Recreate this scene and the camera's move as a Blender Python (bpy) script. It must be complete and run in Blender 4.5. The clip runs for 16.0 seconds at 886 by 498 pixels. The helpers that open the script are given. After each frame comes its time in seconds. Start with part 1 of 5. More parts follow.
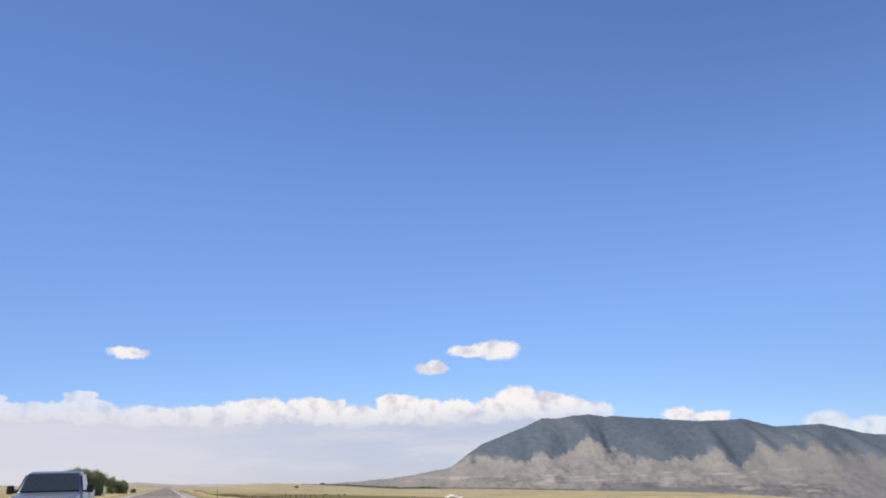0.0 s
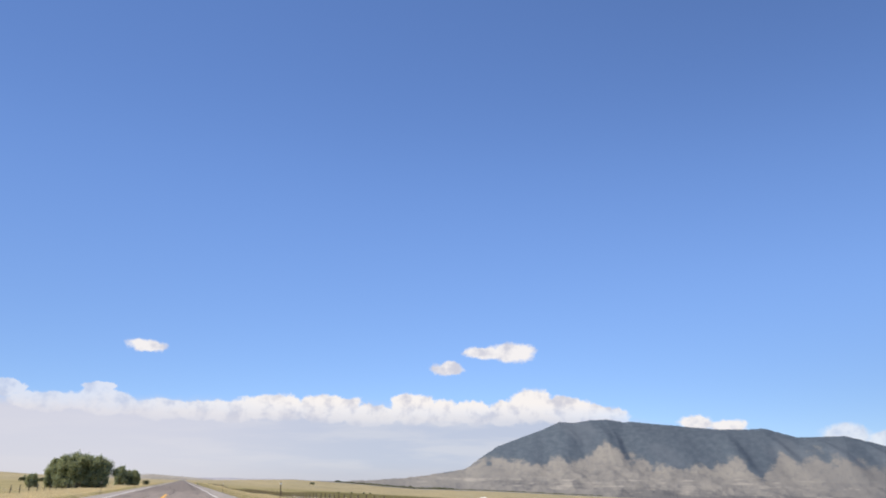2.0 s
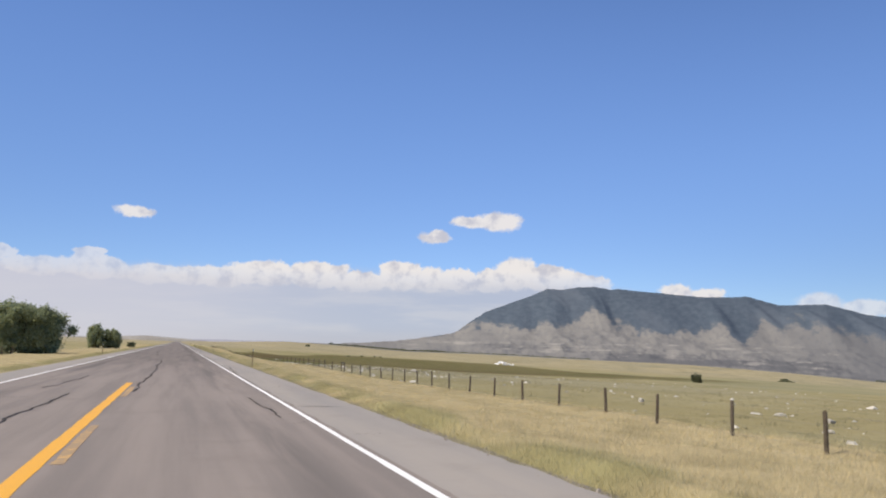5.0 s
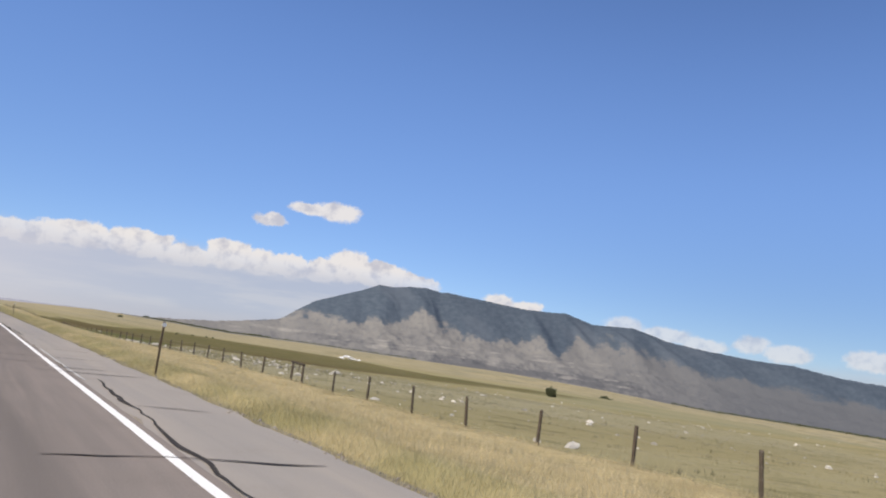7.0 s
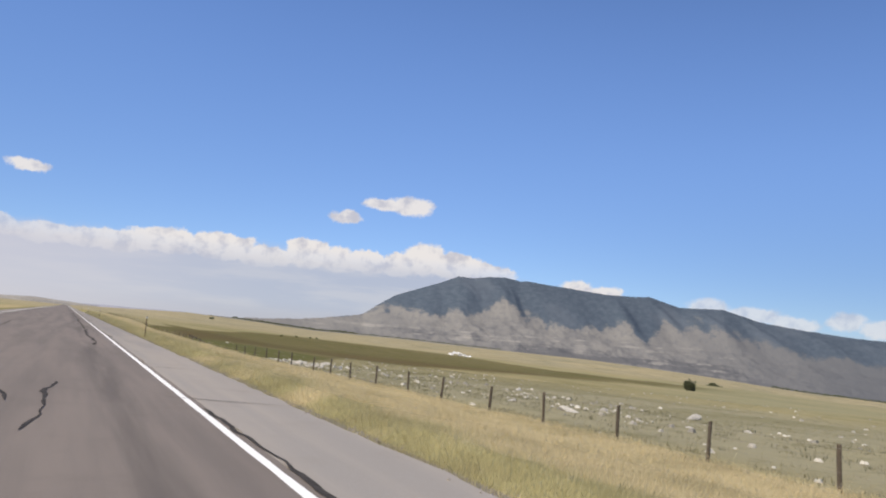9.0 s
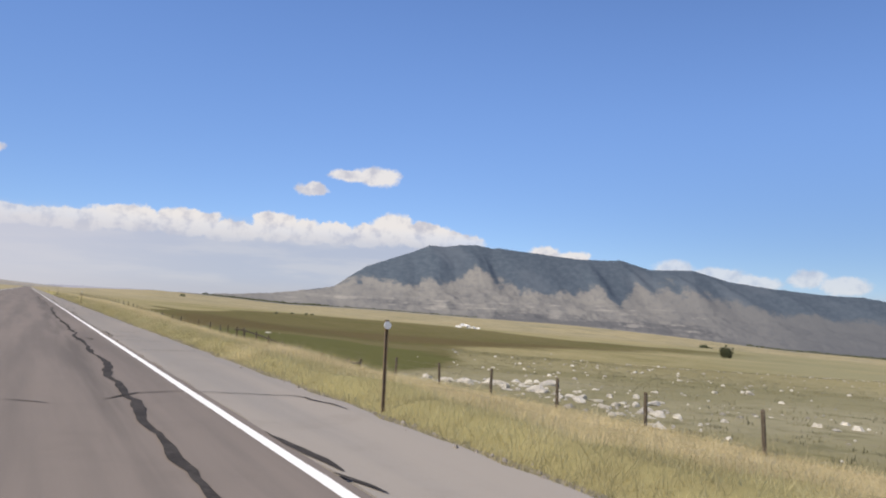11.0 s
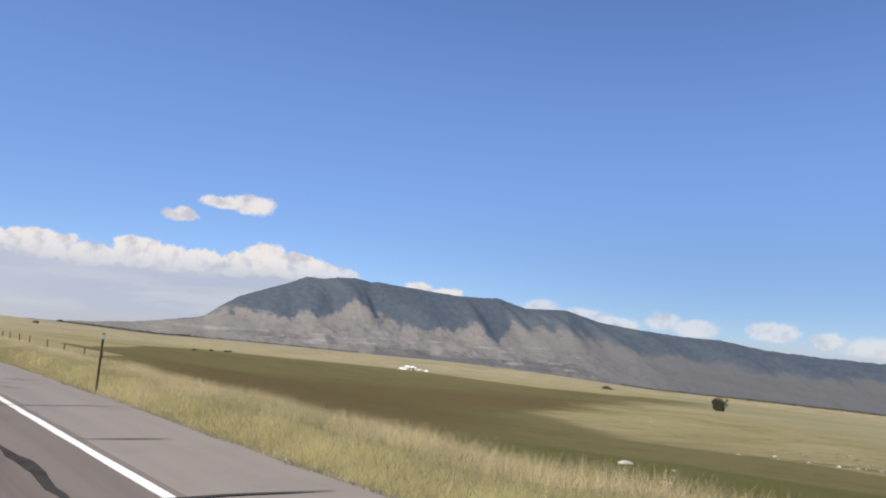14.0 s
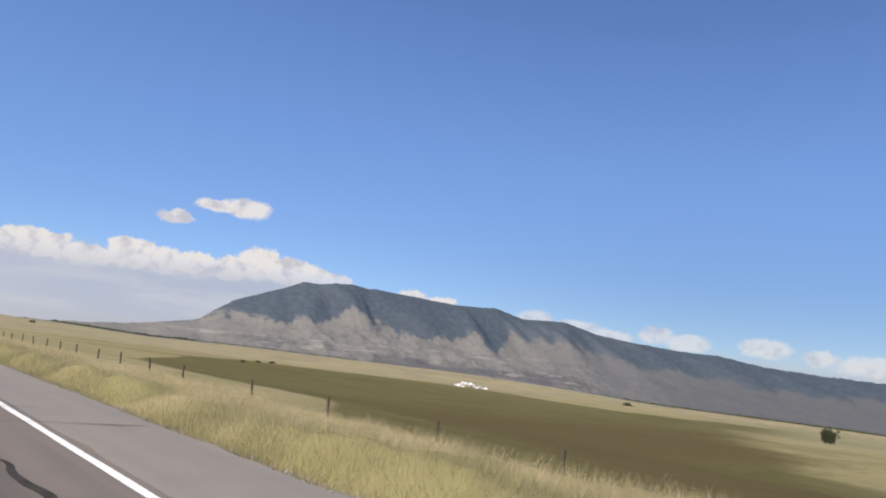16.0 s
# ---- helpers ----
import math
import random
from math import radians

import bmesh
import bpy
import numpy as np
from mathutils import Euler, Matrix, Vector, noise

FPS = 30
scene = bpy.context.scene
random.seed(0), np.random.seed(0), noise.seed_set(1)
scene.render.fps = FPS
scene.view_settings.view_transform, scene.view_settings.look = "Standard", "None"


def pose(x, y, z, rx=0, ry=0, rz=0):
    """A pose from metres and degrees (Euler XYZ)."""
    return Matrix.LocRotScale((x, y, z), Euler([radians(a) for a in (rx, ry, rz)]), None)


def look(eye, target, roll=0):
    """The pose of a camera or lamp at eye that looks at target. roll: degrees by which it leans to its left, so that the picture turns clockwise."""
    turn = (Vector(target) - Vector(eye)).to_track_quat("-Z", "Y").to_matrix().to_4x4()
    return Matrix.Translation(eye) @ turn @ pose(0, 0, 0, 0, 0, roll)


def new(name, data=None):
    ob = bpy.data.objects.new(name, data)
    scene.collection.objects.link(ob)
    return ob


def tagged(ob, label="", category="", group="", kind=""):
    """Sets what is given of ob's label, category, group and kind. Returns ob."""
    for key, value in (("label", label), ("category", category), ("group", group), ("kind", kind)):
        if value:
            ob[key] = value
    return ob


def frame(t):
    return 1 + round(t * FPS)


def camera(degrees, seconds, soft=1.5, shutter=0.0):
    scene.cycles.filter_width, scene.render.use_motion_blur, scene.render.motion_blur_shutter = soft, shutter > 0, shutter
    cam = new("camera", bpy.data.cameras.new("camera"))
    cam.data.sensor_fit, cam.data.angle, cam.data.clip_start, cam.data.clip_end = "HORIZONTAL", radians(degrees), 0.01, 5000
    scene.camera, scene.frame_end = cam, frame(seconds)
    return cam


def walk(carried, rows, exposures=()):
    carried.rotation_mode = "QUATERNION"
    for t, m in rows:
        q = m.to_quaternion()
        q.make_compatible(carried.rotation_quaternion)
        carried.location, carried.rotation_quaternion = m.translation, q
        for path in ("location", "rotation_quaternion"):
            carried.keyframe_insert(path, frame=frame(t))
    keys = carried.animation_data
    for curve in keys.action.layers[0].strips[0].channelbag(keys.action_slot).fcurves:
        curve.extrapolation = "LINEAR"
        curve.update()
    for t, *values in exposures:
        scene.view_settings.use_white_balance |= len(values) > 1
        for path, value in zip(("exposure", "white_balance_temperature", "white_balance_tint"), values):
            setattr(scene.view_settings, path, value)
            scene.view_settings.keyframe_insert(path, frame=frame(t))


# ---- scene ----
cam = camera(60.63, 16.0, soft=2.0, shutter=0.0)
# ---- camera ----
PATH = [
    (0, pose(1.88, 0.00, 1.28, 107.02, 1.34, -19.09)),
    (0.5, pose(1.74, 7.76, 1.28, 107.69, 0.52, -19.68)),
    (1, pose(1.60, 15.53, 1.27, 107.05, -0.37, -19.13)),
    (1.5, pose(1.46, 23.30, 1.28, 107.89, 0.15, -18.69)),
    (2, pose(1.34, 31.09, 1.26, 107.10, -0.41, -18.17)),
    (2.5, pose(1.27, 38.89, 1.27, 106.17, -2.89, -19.84)),
    (3, pose(1.25, 46.67, 1.29, 105.08, -0.65, -15.30)),
    (3.5, pose(1.42, 54.50, 1.36, 102.02, -1.78, -13.87)),
    (4, pose(1.42, 62.66, 1.41, 100.63, -1.73, -17.26)),
    (4.5, pose(1.39, 71.16, 1.47, 98.07, -0.44, -17.14)),
    (7, pose(2.33, 111.20, 1.10, 97.60, -6.37, -32.41)),
    (7.5, pose(2.31, 118.72, 1.20, 97.57, -4.53, -29.41)),
    (8, pose(2.24, 126.29, 1.28, 97.37, -4.05, -26.93)),
    (8.5, pose(2.17, 133.94, 1.32, 96.87, -4.26, -26.40)),
    (11, pose(2.04, 174.83, 1.26, 94.14, -2.44, -28.68)),
    (11.5, pose(2.00, 183.17, 1.29, 95.10, -3.55, -32.97)),
    (12, pose(1.94, 191.67, 1.30, 95.72, -1.56, -35.62)),
    (12.5, pose(1.87, 200.30, 1.27, 97.57, -4.55, -43.03)),
    (13, pose(1.84, 209.10, 1.26, 99.24, -3.23, -40.40)),
    (13.5, pose(1.86, 218.10, 1.22, 98.43, -2.17, -38.94)),
    (14, pose(1.91, 227.28, 1.23, 97.24, -3.66, -38.33)),
    (14.5, pose(1.82, 236.70, 1.28, 97.25, -3.47, -37.69)),
    (15, pose(1.77, 245.71, 1.26, 97.71, -3.52, -38.36)),
    (15.5, pose(1.78, 254.39, 1.30, 98.05, -4.37, -38.06)),
    (16, pose(1.81, 262.92, 1.28, 97.94, -4.99, -38.89)),
]
walk(cam, PATH, ((0, 0.12), (3.0, 0.11), (3.8, 0.09), (4.5, -0.04), (7.0, -0.08), (11.0, -0.06), (13.0, -0.04), (16, -0.10)))

# colours
SKY_TINT = (0.92, 1.06, 1.35)
HAZE_LOW, HAZE_HIGH, HAZE_FOOT, VEIL = (4.15, 4.35, 5.2), (4.9, 4.9, 5.4), (4.1, 4.1, 4.7), (2.6, 4.2, 7.2)
HAZE_WARM = (5.75, 5.4, 5.75)
CLOUD_DIM, CLOUD_LIT = (5.0, 4.95, 5.5), (7.3, 6.95, 6.8)
FIELD_DRY, FIELD_GREEN, FIELD_PALE = (0.34, 0.285, 0.14), (0.178, 0.163, 0.070), (0.345, 0.30, 0.162)
VERGE_STRAW, VERGE_OLIVE = (0.36, 0.30, 0.165), (0.285, 0.25, 0.12)
MEADOW_GREEN, MEADOW_OLIVE, MEADOW_BROWN = (0.110, 0.098, 0.034), (0.146, 0.124, 0.050), (0.114, 0.084, 0.036)
PASTURE_PALE = (0.285, 0.262, 0.148)
SWALE_GREEN, TONGUE_OLIVE, FIELD_LUSH, FIELD_STONY = (0.104, 0.106, 0.032), (0.156, 0.135, 0.058), (0.215, 0.190, 0.092), (0.315, 0.285, 0.180)
PLAIN_TAN, PLAIN_GREY = (0.42, 0.345, 0.20), (0.33, 0.29, 0.185)
# mountain colours, with the blue-grey haze of distance mixed in
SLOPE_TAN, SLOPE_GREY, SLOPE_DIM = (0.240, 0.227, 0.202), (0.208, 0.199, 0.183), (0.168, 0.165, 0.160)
FOREST_HAZE_DEEP, FOREST_HAZE_MID, SCRUB, BARE = (0.076, 0.096, 0.118), (0.101, 0.122, 0.145), (0.124, 0.123, 0.124), (0.35, 0.325, 0.28)
SLOPE_HAZE = (0.134, 0.137, 0.140)
FOREST_HAZE_PALE = (0.128, 0.145, 0.165)
HILL_HAZE, HILL_DRY_HAZE = (0.44, 0.43, 0.46), (0.40, 0.365, 0.30)
LANE, LANE_DARK, SHOULDER, SHOULDER_DARK = (0.285, 0.238, 0.200), (0.212, 0.180, 0.154), (0.355, 0.312, 0.262), (0.295, 0.268, 0.236)
BLADE_STRAW, BLADE_OLIVE, BLADE_PALE = (0.68, 0.57, 0.33), (0.475, 0.42, 0.215), (0.86, 0.735, 0.46)
GRASS_SHADE = (0.205, 0.17, 0.088)
GRASS_STRAW, GRASS_OLIVE = (0.425, 0.345, 0.19), (0.295, 0.262, 0.122)

# ---- light ----
SUN_AZ, SUN_EL = 258.0, 50.0      # bearing from the road's direction, clockwise; height
sd = Vector((math.sin(radians(SUN_AZ)) * math.cos(radians(SUN_EL)), math.cos(radians(SUN_AZ)) * math.cos(radians(SUN_EL)), math.sin(radians(SUN_EL))))
sun = new("sun", bpy.data.lights.new("sun", "SUN"))
sun.data.energy, sun.data.angle, sun.data.color = 5.0, radians(0.6), (1.0, 0.90, 0.75)
sun.matrix_world = look(sd * 100, (0, 0, 0))

world = bpy.data.worlds.new("world")
scene.world = world
world.use_nodes = True
wt = world.node_tree
wt.nodes.clear()


def add_node(tree, kind, values=()):
    n = tree.nodes.new(kind)
    for key, value in values:
        if isinstance(value, bpy.types.NodeSocket):
            tree.links.new(value, n.inputs[key])
        else:
            n.inputs[key].default_value = value
    return n


def calc(tree, op, a, b=0.0, c=0.0, clamp=False):
    n = add_node(tree, "ShaderNodeMath", ((0, a), (1, b), (2, c)))
    n.operation, n.use_clamp = op, clamp
    return n.outputs[0]


def ramp(tree, value, lo, hi, out0=0.0, out1=1.0):
    n = add_node(tree, "ShaderNodeMapRange", (("Value", value), ("From Min", lo), ("From Max", hi), ("To Min", out0), ("To Max", out1)))
    n.interpolation_type = "SMOOTHSTEP"
    return n.outputs[0]


def blend(tree, fac, a, b, how="MIX"):
    n = tree.nodes.new("ShaderNodeMix")
    n.data_type, n.blend_type = "RGBA", how
    for key, value in ((0, fac), (6, a), (7, b)):
        if isinstance(value, bpy.types.NodeSocket):
            tree.links.new(value, n.inputs[key])
        else:
            n.inputs[key].default_value = (*value, 1) if key else value
    return n.outputs[2]


def noise_tex(tree, vector, scale, detail=4.0, rough=0.55):
    values = [("Scale", scale), ("Detail", detail), ("Roughness", rough)]
    if vector is not None:
        values.append(("Vector", vector))
    return add_node(tree, "ShaderNodeTexNoise", values)


# clear blue sky
sky = wt.nodes.new("ShaderNodeTexSky")
sky.sky_type, sky.sun_disc = "NISHITA", False
sky.sun_elevation, sky.sun_rotation = radians(SUN_EL), radians(SUN_AZ)
sky.altitude, sky.air_density, sky.dust_density, sky.ozone_density = 1500, 0.9, 0.1, 1.5

# bearing and height of the view in degrees
way = wt.nodes.new("ShaderNodeTexCoord").outputs["Generated"]
axes = add_node(wt, "ShaderNodeSeparateXYZ", ((0, way),))
bearing = calc(wt, "MULTIPLY", calc(wt, "ARCTAN2", axes.outputs[0], axes.outputs[1]), 57.2958)
height = calc(wt, "MULTIPLY", calc(wt, "ARCSINE", axes.outputs[2]), 57.2958)
flat_way = add_node(wt, "ShaderNodeCombineXYZ", ((0, bearing), (1, height), (2, 0.0))).outputs[0]

# the sky is paler on the sun's side
dim = calc(wt, "SUBTRACT", 1.0, calc(wt, "MULTIPLY", ramp(wt, bearing, 16, 62), ramp(wt, height, 3, 15, 0.36, 0.13)))
gain = calc(wt, "MULTIPLY", calc(wt, "MULTIPLY", ramp(wt, bearing, -32, 8, 0.86, 1.02), dim), ramp(wt, height, 2, 24, 0.88, 1.20))
clear = blend(wt, 1.0, sky.outputs[0], SKY_TINT, "MULTIPLY")
clear_gain = add_node(wt, "ShaderNodeVectorMath", ((0, clear),))
clear_gain.operation = "SCALE"
wt.links.new(gain, clear_gain.inputs["Scale"])
clear = clear_gain.outputs[0]


# ragged edges for the clouds
def wobble(vector, scale, amount):
    n = noise_tex(wt, vector, scale, 5.0, 0.6)
    off = add_node(wt, "ShaderNodeVectorMath", ((0, n.outputs["Color"]), (1, (0.5, 0.5, 0.5))))
    off.operation = "SUBTRACT"
    gain = add_node(wt, "ShaderNodeVectorMath", ((0, off.outputs[0]), (1, (amount, amount * 0.55, 0.0))))
    gain.operation = "MULTIPLY"
    total = add_node(wt, "ShaderNodeVectorMath", ((0, vector), (1, gain.outputs[0])))
    total.operation = "ADD"
    return total.outputs[0]


ragged = wobble(wobble(flat_way, 0.55, 1.7), 2.2, 0.6)


def puffs(rows):
    """Distance to the nearest puff's middle, 1 at its rim; a row is bearing, height and the two half sizes."""
    nearest = None
    for a, e, w, h in rows:
        local = add_node(wt, "ShaderNodeVectorMath", ((0, ragged), (1, (1 / w, 1 / h, 0.0)), (2, (-a / w, -e / h, 0.0))))
        local.operation = "MULTIPLY_ADD"
        size = add_node(wt, "ShaderNodeVectorMath", ((0, local.outputs[0]),))
        size.operation = "LENGTH"
        nearest = size.outputs["Value"] if nearest is None else calc(wt, "MINIMUM", nearest, size.outputs["Value"])
    return nearest


BANK = ((-27, 4.6, 3.5, 1.0), (-21, 4.9, 2.6, 1.0), (-16.6, 5.75, 0.9, 0.45), (-15, 4.7, 3.0, 0.8), (-12.0, 5.7, 1.5, 0.6), (-9.3, 5.0, 2.3, 0.7), (-5.8, 5.1, 2.4, 0.9), (-6.0, 6.05, 1.0, 0.35), (-1, 4.75, 3.8, 0.8),
        (2.5, 4.8, 2.7, 0.8), (5.6, 5.1, 2.5, 1.05), (9.8, 5.05, 2.7, 1.05), (12.8, 4.6, 2.1, 0.85), (15.9, 5.15, 2.0, 1.15), (18.0, 4.85, 1.7, 1.0),
        (20.4, 4.9, 1.7, 0.95), (22.6, 4.8, 1.8, 0.9), (24.6, 5.3, 2.1, 1.35), (27.0, 5.0, 2.3, 1.1), (29.6, 4.5, 2.3, 0.95))
LOW = ((45.6, 3.15, 1.6, 0.75), (48.3, 2.8, 2.2, 0.75), (51, 2.3, 2.0, 0.7), (54.4, 2.75, 1.4, 0.7), (56.6, 2.3, 1.8, 0.65), (61.6, 2.3, 1.9, 0.8),
       (65, 1.9, 1.1, 0.65), (70, 1.5, 4.5, 0.9))
LONE = ((36.3, 4.15, 1.3, 0.6), (38.3, 3.9, 1.5, 0.45), (-3.4, 9.05, 1.5, 0.42), (21.2, 9.25, 1.9, 0.5), (23.3, 9.3, 1.9, 0.75), (18.4, 8.15, 1.3, 0.5), (73, 13.1, 1.3, 0.3))
grain = noise_tex(wt, flat_way, 0.9, 6.0, 0.62).outputs[0]
rim = calc(wt, "MULTIPLY_ADD", calc(wt, "SUBTRACT", grain, 0.5), 0.7, 0.0)
bank_in = calc(wt, "ADD", puffs(BANK), rim)
low_in = calc(wt, "ADD", puffs(LOW), rim)
lone_in = calc(wt, "ADD", puffs(LONE), rim)
bank = calc(wt, "MULTIPLY", ramp(wt, bank_in, 1.06, 0.84), calc(wt, "MULTIPLY", ramp(wt, height, 3.1, 5.7), ramp(wt, bearing, -9, 8, 0.6, 1.0)))
low = calc(wt, "MULTIPLY", ramp(wt, low_in, 1.10, 0.66), 0.62)
lone = calc(wt, "MULTIPLY", ramp(wt, lone_in, 1.08, 0.66), 0.95)
cloud = calc(wt, "MAXIMUM", calc(wt, "MAXIMUM", bank, low), lone)

# pale haze under the cloud bank, lower to the right
top = calc(wt, "MULTIPLY_ADD", ramp(wt, bearing, 24, 46), -3.7, 5.4)
ragged_axes = add_node(wt, "ShaderNodeSeparateXYZ", ((0, ragged),))
depth = calc(wt, "SUBTRACT", top, ragged_axes.outputs[1])
haze = calc(wt, "MULTIPLY", ramp(wt, depth, -0.5, 1.0), ramp(wt, bearing, 38, 58, 0.86, 0.5))
veil = calc(wt, "MULTIPLY", ramp(wt, height, 30, 0), 0.17)
streak_way = add_node(wt, "ShaderNodeVectorMath", ((0, flat_way), (1, (0.10, 0.7, 0.0))))
streak_way.operation = "MULTIPLY"
streak = noise_tex(wt, streak_way.outputs[0], 1.0, 4.0, 0.55).outputs[0]
haze_tone = blend(wt, ramp(wt, streak, 0.42, 0.62), HAZE_LOW, HAZE_HIGH)
haze_tone = blend(wt, ramp(wt, height, 1.6, -0.1), haze_tone, HAZE_FOOT)
haze_tone = blend(wt, calc(wt, "MULTIPLY", ramp(wt, bearing, 16, -6), 0.75), haze_tone, HAZE_WARM)
billow = noise_tex(wt, flat_way, 0.8, 5.0, 0.55).outputs[0]
shade = ramp(wt, calc(wt, "ADD", billow, calc(wt, "MULTIPLY", calc(wt, "SUBTRACT", grain, 0.5), 0.35)), 0.30, 0.56)
cloud_tone = blend(wt, shade, CLOUD_DIM, CLOUD_LIT)
colour = blend(wt, veil, clear, VEIL)
colour = blend(wt, haze, colour, haze_tone)
colour = blend(wt, cloud, colour, cloud_tone)
back = add_node(wt, "ShaderNodeBackground", (("Color", colour), ("Strength", 0.12)))
wout = wt.nodes.new("ShaderNodeOutputWorld")
wt.links.new(back.outputs[0], wout.inputs[0])


# ---- materials ----
def material(name, colour=(0.5, 0.5, 0.5), rough=0.9, metal=0.0, spread=0.25, scale=4.0, bump=0.0, bump_scale=30.0, second=None, patch=0.6, per_object=0.0, grime=0.35):
    """Principled surface with two scales of variation and fine relief."""
    m = bpy.data.materials.new(name)
    m.use_nodes = True
    t = m.node_tree
    b = t.nodes["Principled BSDF"]
    where = t.nodes.new("ShaderNodeTexCoord").outputs["Object"]
    big = noise_tex(t, where, scale, 3.0)
    fine = noise_tex(t, where, scale * 9, 4.0, 0.65)
    other = second or tuple(v * (1 - spread) for v in colour)
    c = blend(t, calc(t, "MULTIPLY", ramp(t, big.outputs[0], 0.4, 0.62), patch), colour, other)
    c = blend(t, ramp(t, fine.outputs[0], 0.3, 0.7), blend(t, grime, c, (0, 0, 0)), c)
    if per_object:
        rnd = t.nodes.new("ShaderNodeObjectInfo").outputs["Random"]
        c = blend(t, calc(t, "MULTIPLY", rnd, per_object), c, (0.1, 0.09, 0.07))
    t.links.new(c, b.inputs["Base Color"])
    b.inputs["Roughness"].default_value, b.inputs["Metallic"].default_value = rough, metal
    b.inputs["Specular IOR Level"].default_value = 0.3
    if bump:
        h = noise_tex(t, where, bump_scale, 5.0, 0.6)
        n = add_node(t, "ShaderNodeBump", (("Strength", bump), ("Distance", 1.0 / bump_scale), ("Height", h.outputs[0])))
        t.links.new(n.outputs[0], b.inputs["Normal"])
    return m


# ---- shape of the land ----
def lattice(ix, iy, seed):
    h = (ix * 374761393 + iy * 668265263 + seed * 974634777) & 0xFFFFFFFF
    h = ((h ^ (h >> 13)) * 1274126177) & 0xFFFFFFFF
    return ((h ^ (h >> 16)) & 0xFFFF) / 65535.0


def value_noise(x, y, seed=0):
    x, y = np.asarray(x, float), np.asarray(y, float)
    ix, iy = np.floor(x).astype(np.int64), np.floor(y).astype(np.int64)
    fx, fy = x - ix, y - iy
    fx, fy = fx * fx * (3 - 2 * fx), fy * fy * (3 - 2 * fy)
    a, b = lattice(ix, iy, seed), lattice(ix + 1, iy, seed)
    c, d = lattice(ix, iy + 1, seed), lattice(ix + 1, iy + 1, seed)
    return (a + (b - a) * fx) * (1 - fy) + (c + (d - c) * fx) * fy


def fbm(x, y, seed=0, octaves=4):
    total, amp, norm = 0.0, 1.0, 0.0
    for k in range(octaves):
        total = total + amp * (value_noise(x * 2 ** k, y * 2 ** k, seed + 17 * k) - 0.5)
        norm += amp
        amp *= 0.5
    return total / norm * 2


def smooth(a, b, v):
    t = np.clip((np.asarray(v, float) - a) / (b - a), 0, 1)
    return t * t * (3 - 2 * t)


EDGE = 5.5            # half width of the paved road
TOE = 2300.0          # where the plain meets the foot of the mountain


def fence_x(y):
    """The right-hand fence line."""
    return np.interp(y, (60, 85, 110, 128, 150, 180), (12.2, 12.4, 13.4, 14.2, 13.95, 13.8))


def ditch(y):
    """Height of the ground along the right-hand fence."""
    return np.interp(y, (40, 75, 100, 130, 155, 185, 198, 206, 213, 224, 232, 252, 264, 277, 300, 330, 600),
                     (-0.3, -0.36, -0.55, -0.90, -0.88, -1.25, -1.45, -1.85, -1.9, -1.62, -1.6, -1.6, -1.6, -1.15, -0.9, -0.85, -1.0))


def toe_height(az):
    """Height of the far edge of the plain, by bearing in degrees from the road's direction."""
    e = np.interp(az, (-180, -90, -25, -14, -8, 0, 8, 12, 17, 23, 30, 38, 46, 52, 60, 73, 110, 180),
                  (0.1, 0.4, 0.6, 0.55, 0.2, 0.0, 0.1, -0.15, -0.5, -0.62, -0.87, -1.12, -1.6, -2.1, -2.35, -2.8, -2.0, 0.1))
    return 1.2 + TOE * np.tan(np.radians(e))


def land(x, y):
    x, y = np.asarray(x, float), np.asarray(y, float)
    deep = ditch(y)
    full = smooth(206, 226, y)                 # further on the bank stays high for longer
    right = -0.06 - (0.26 - 0.07 * full) * smooth(EDGE, 8.2, x) + (deep + 0.32 - 0.07 * full) * smooth(7.4 + 0.4 * full, 12.4, x)
    right = right - 0.05 * np.maximum(x - 14, 0)
    right = right - 2.6 * smooth(16, 62, x) * smooth(212, 285, y) * (1 - smooth(365, 450, y)) * (1 - smooth(500, 900, x))
    left = -0.06 - 0.12 * smooth(EDGE, 9, -x) + 0.2 * smooth(10, 20, -x) + 0.008 * np.maximum(-x - 25, 0)
    near = np.where(x > 0, right, left)
    r = np.hypot(x, y - 150)
    az = np.degrees(np.arctan2(x, y - 150))
    far = toe_height(az)
    mix = smooth(450, TOE, r) ** 0.8
    z = near * (1 - mix) + far * mix
    off = np.maximum(np.abs(x) - EDGE, 0)
    z = z + 0.05 * fbm(x * 0.5, y * 0.5, 3, 3) * smooth(0.3, 3, off)
    z = z + 0.3 * fbm(x * 0.035, y * 0.035, 5, 3) * smooth(14, 60, off)
    z = z + 1.6 * fbm(x * 0.004, y * 0.004, 9, 3) * smooth(150, 600, off) * smooth(60, 500, r)
    keep = smooth(EDGE + 0.15, EDGE - 0.15, np.abs(x))
    return z * (1 - keep) - 0.12 * keep


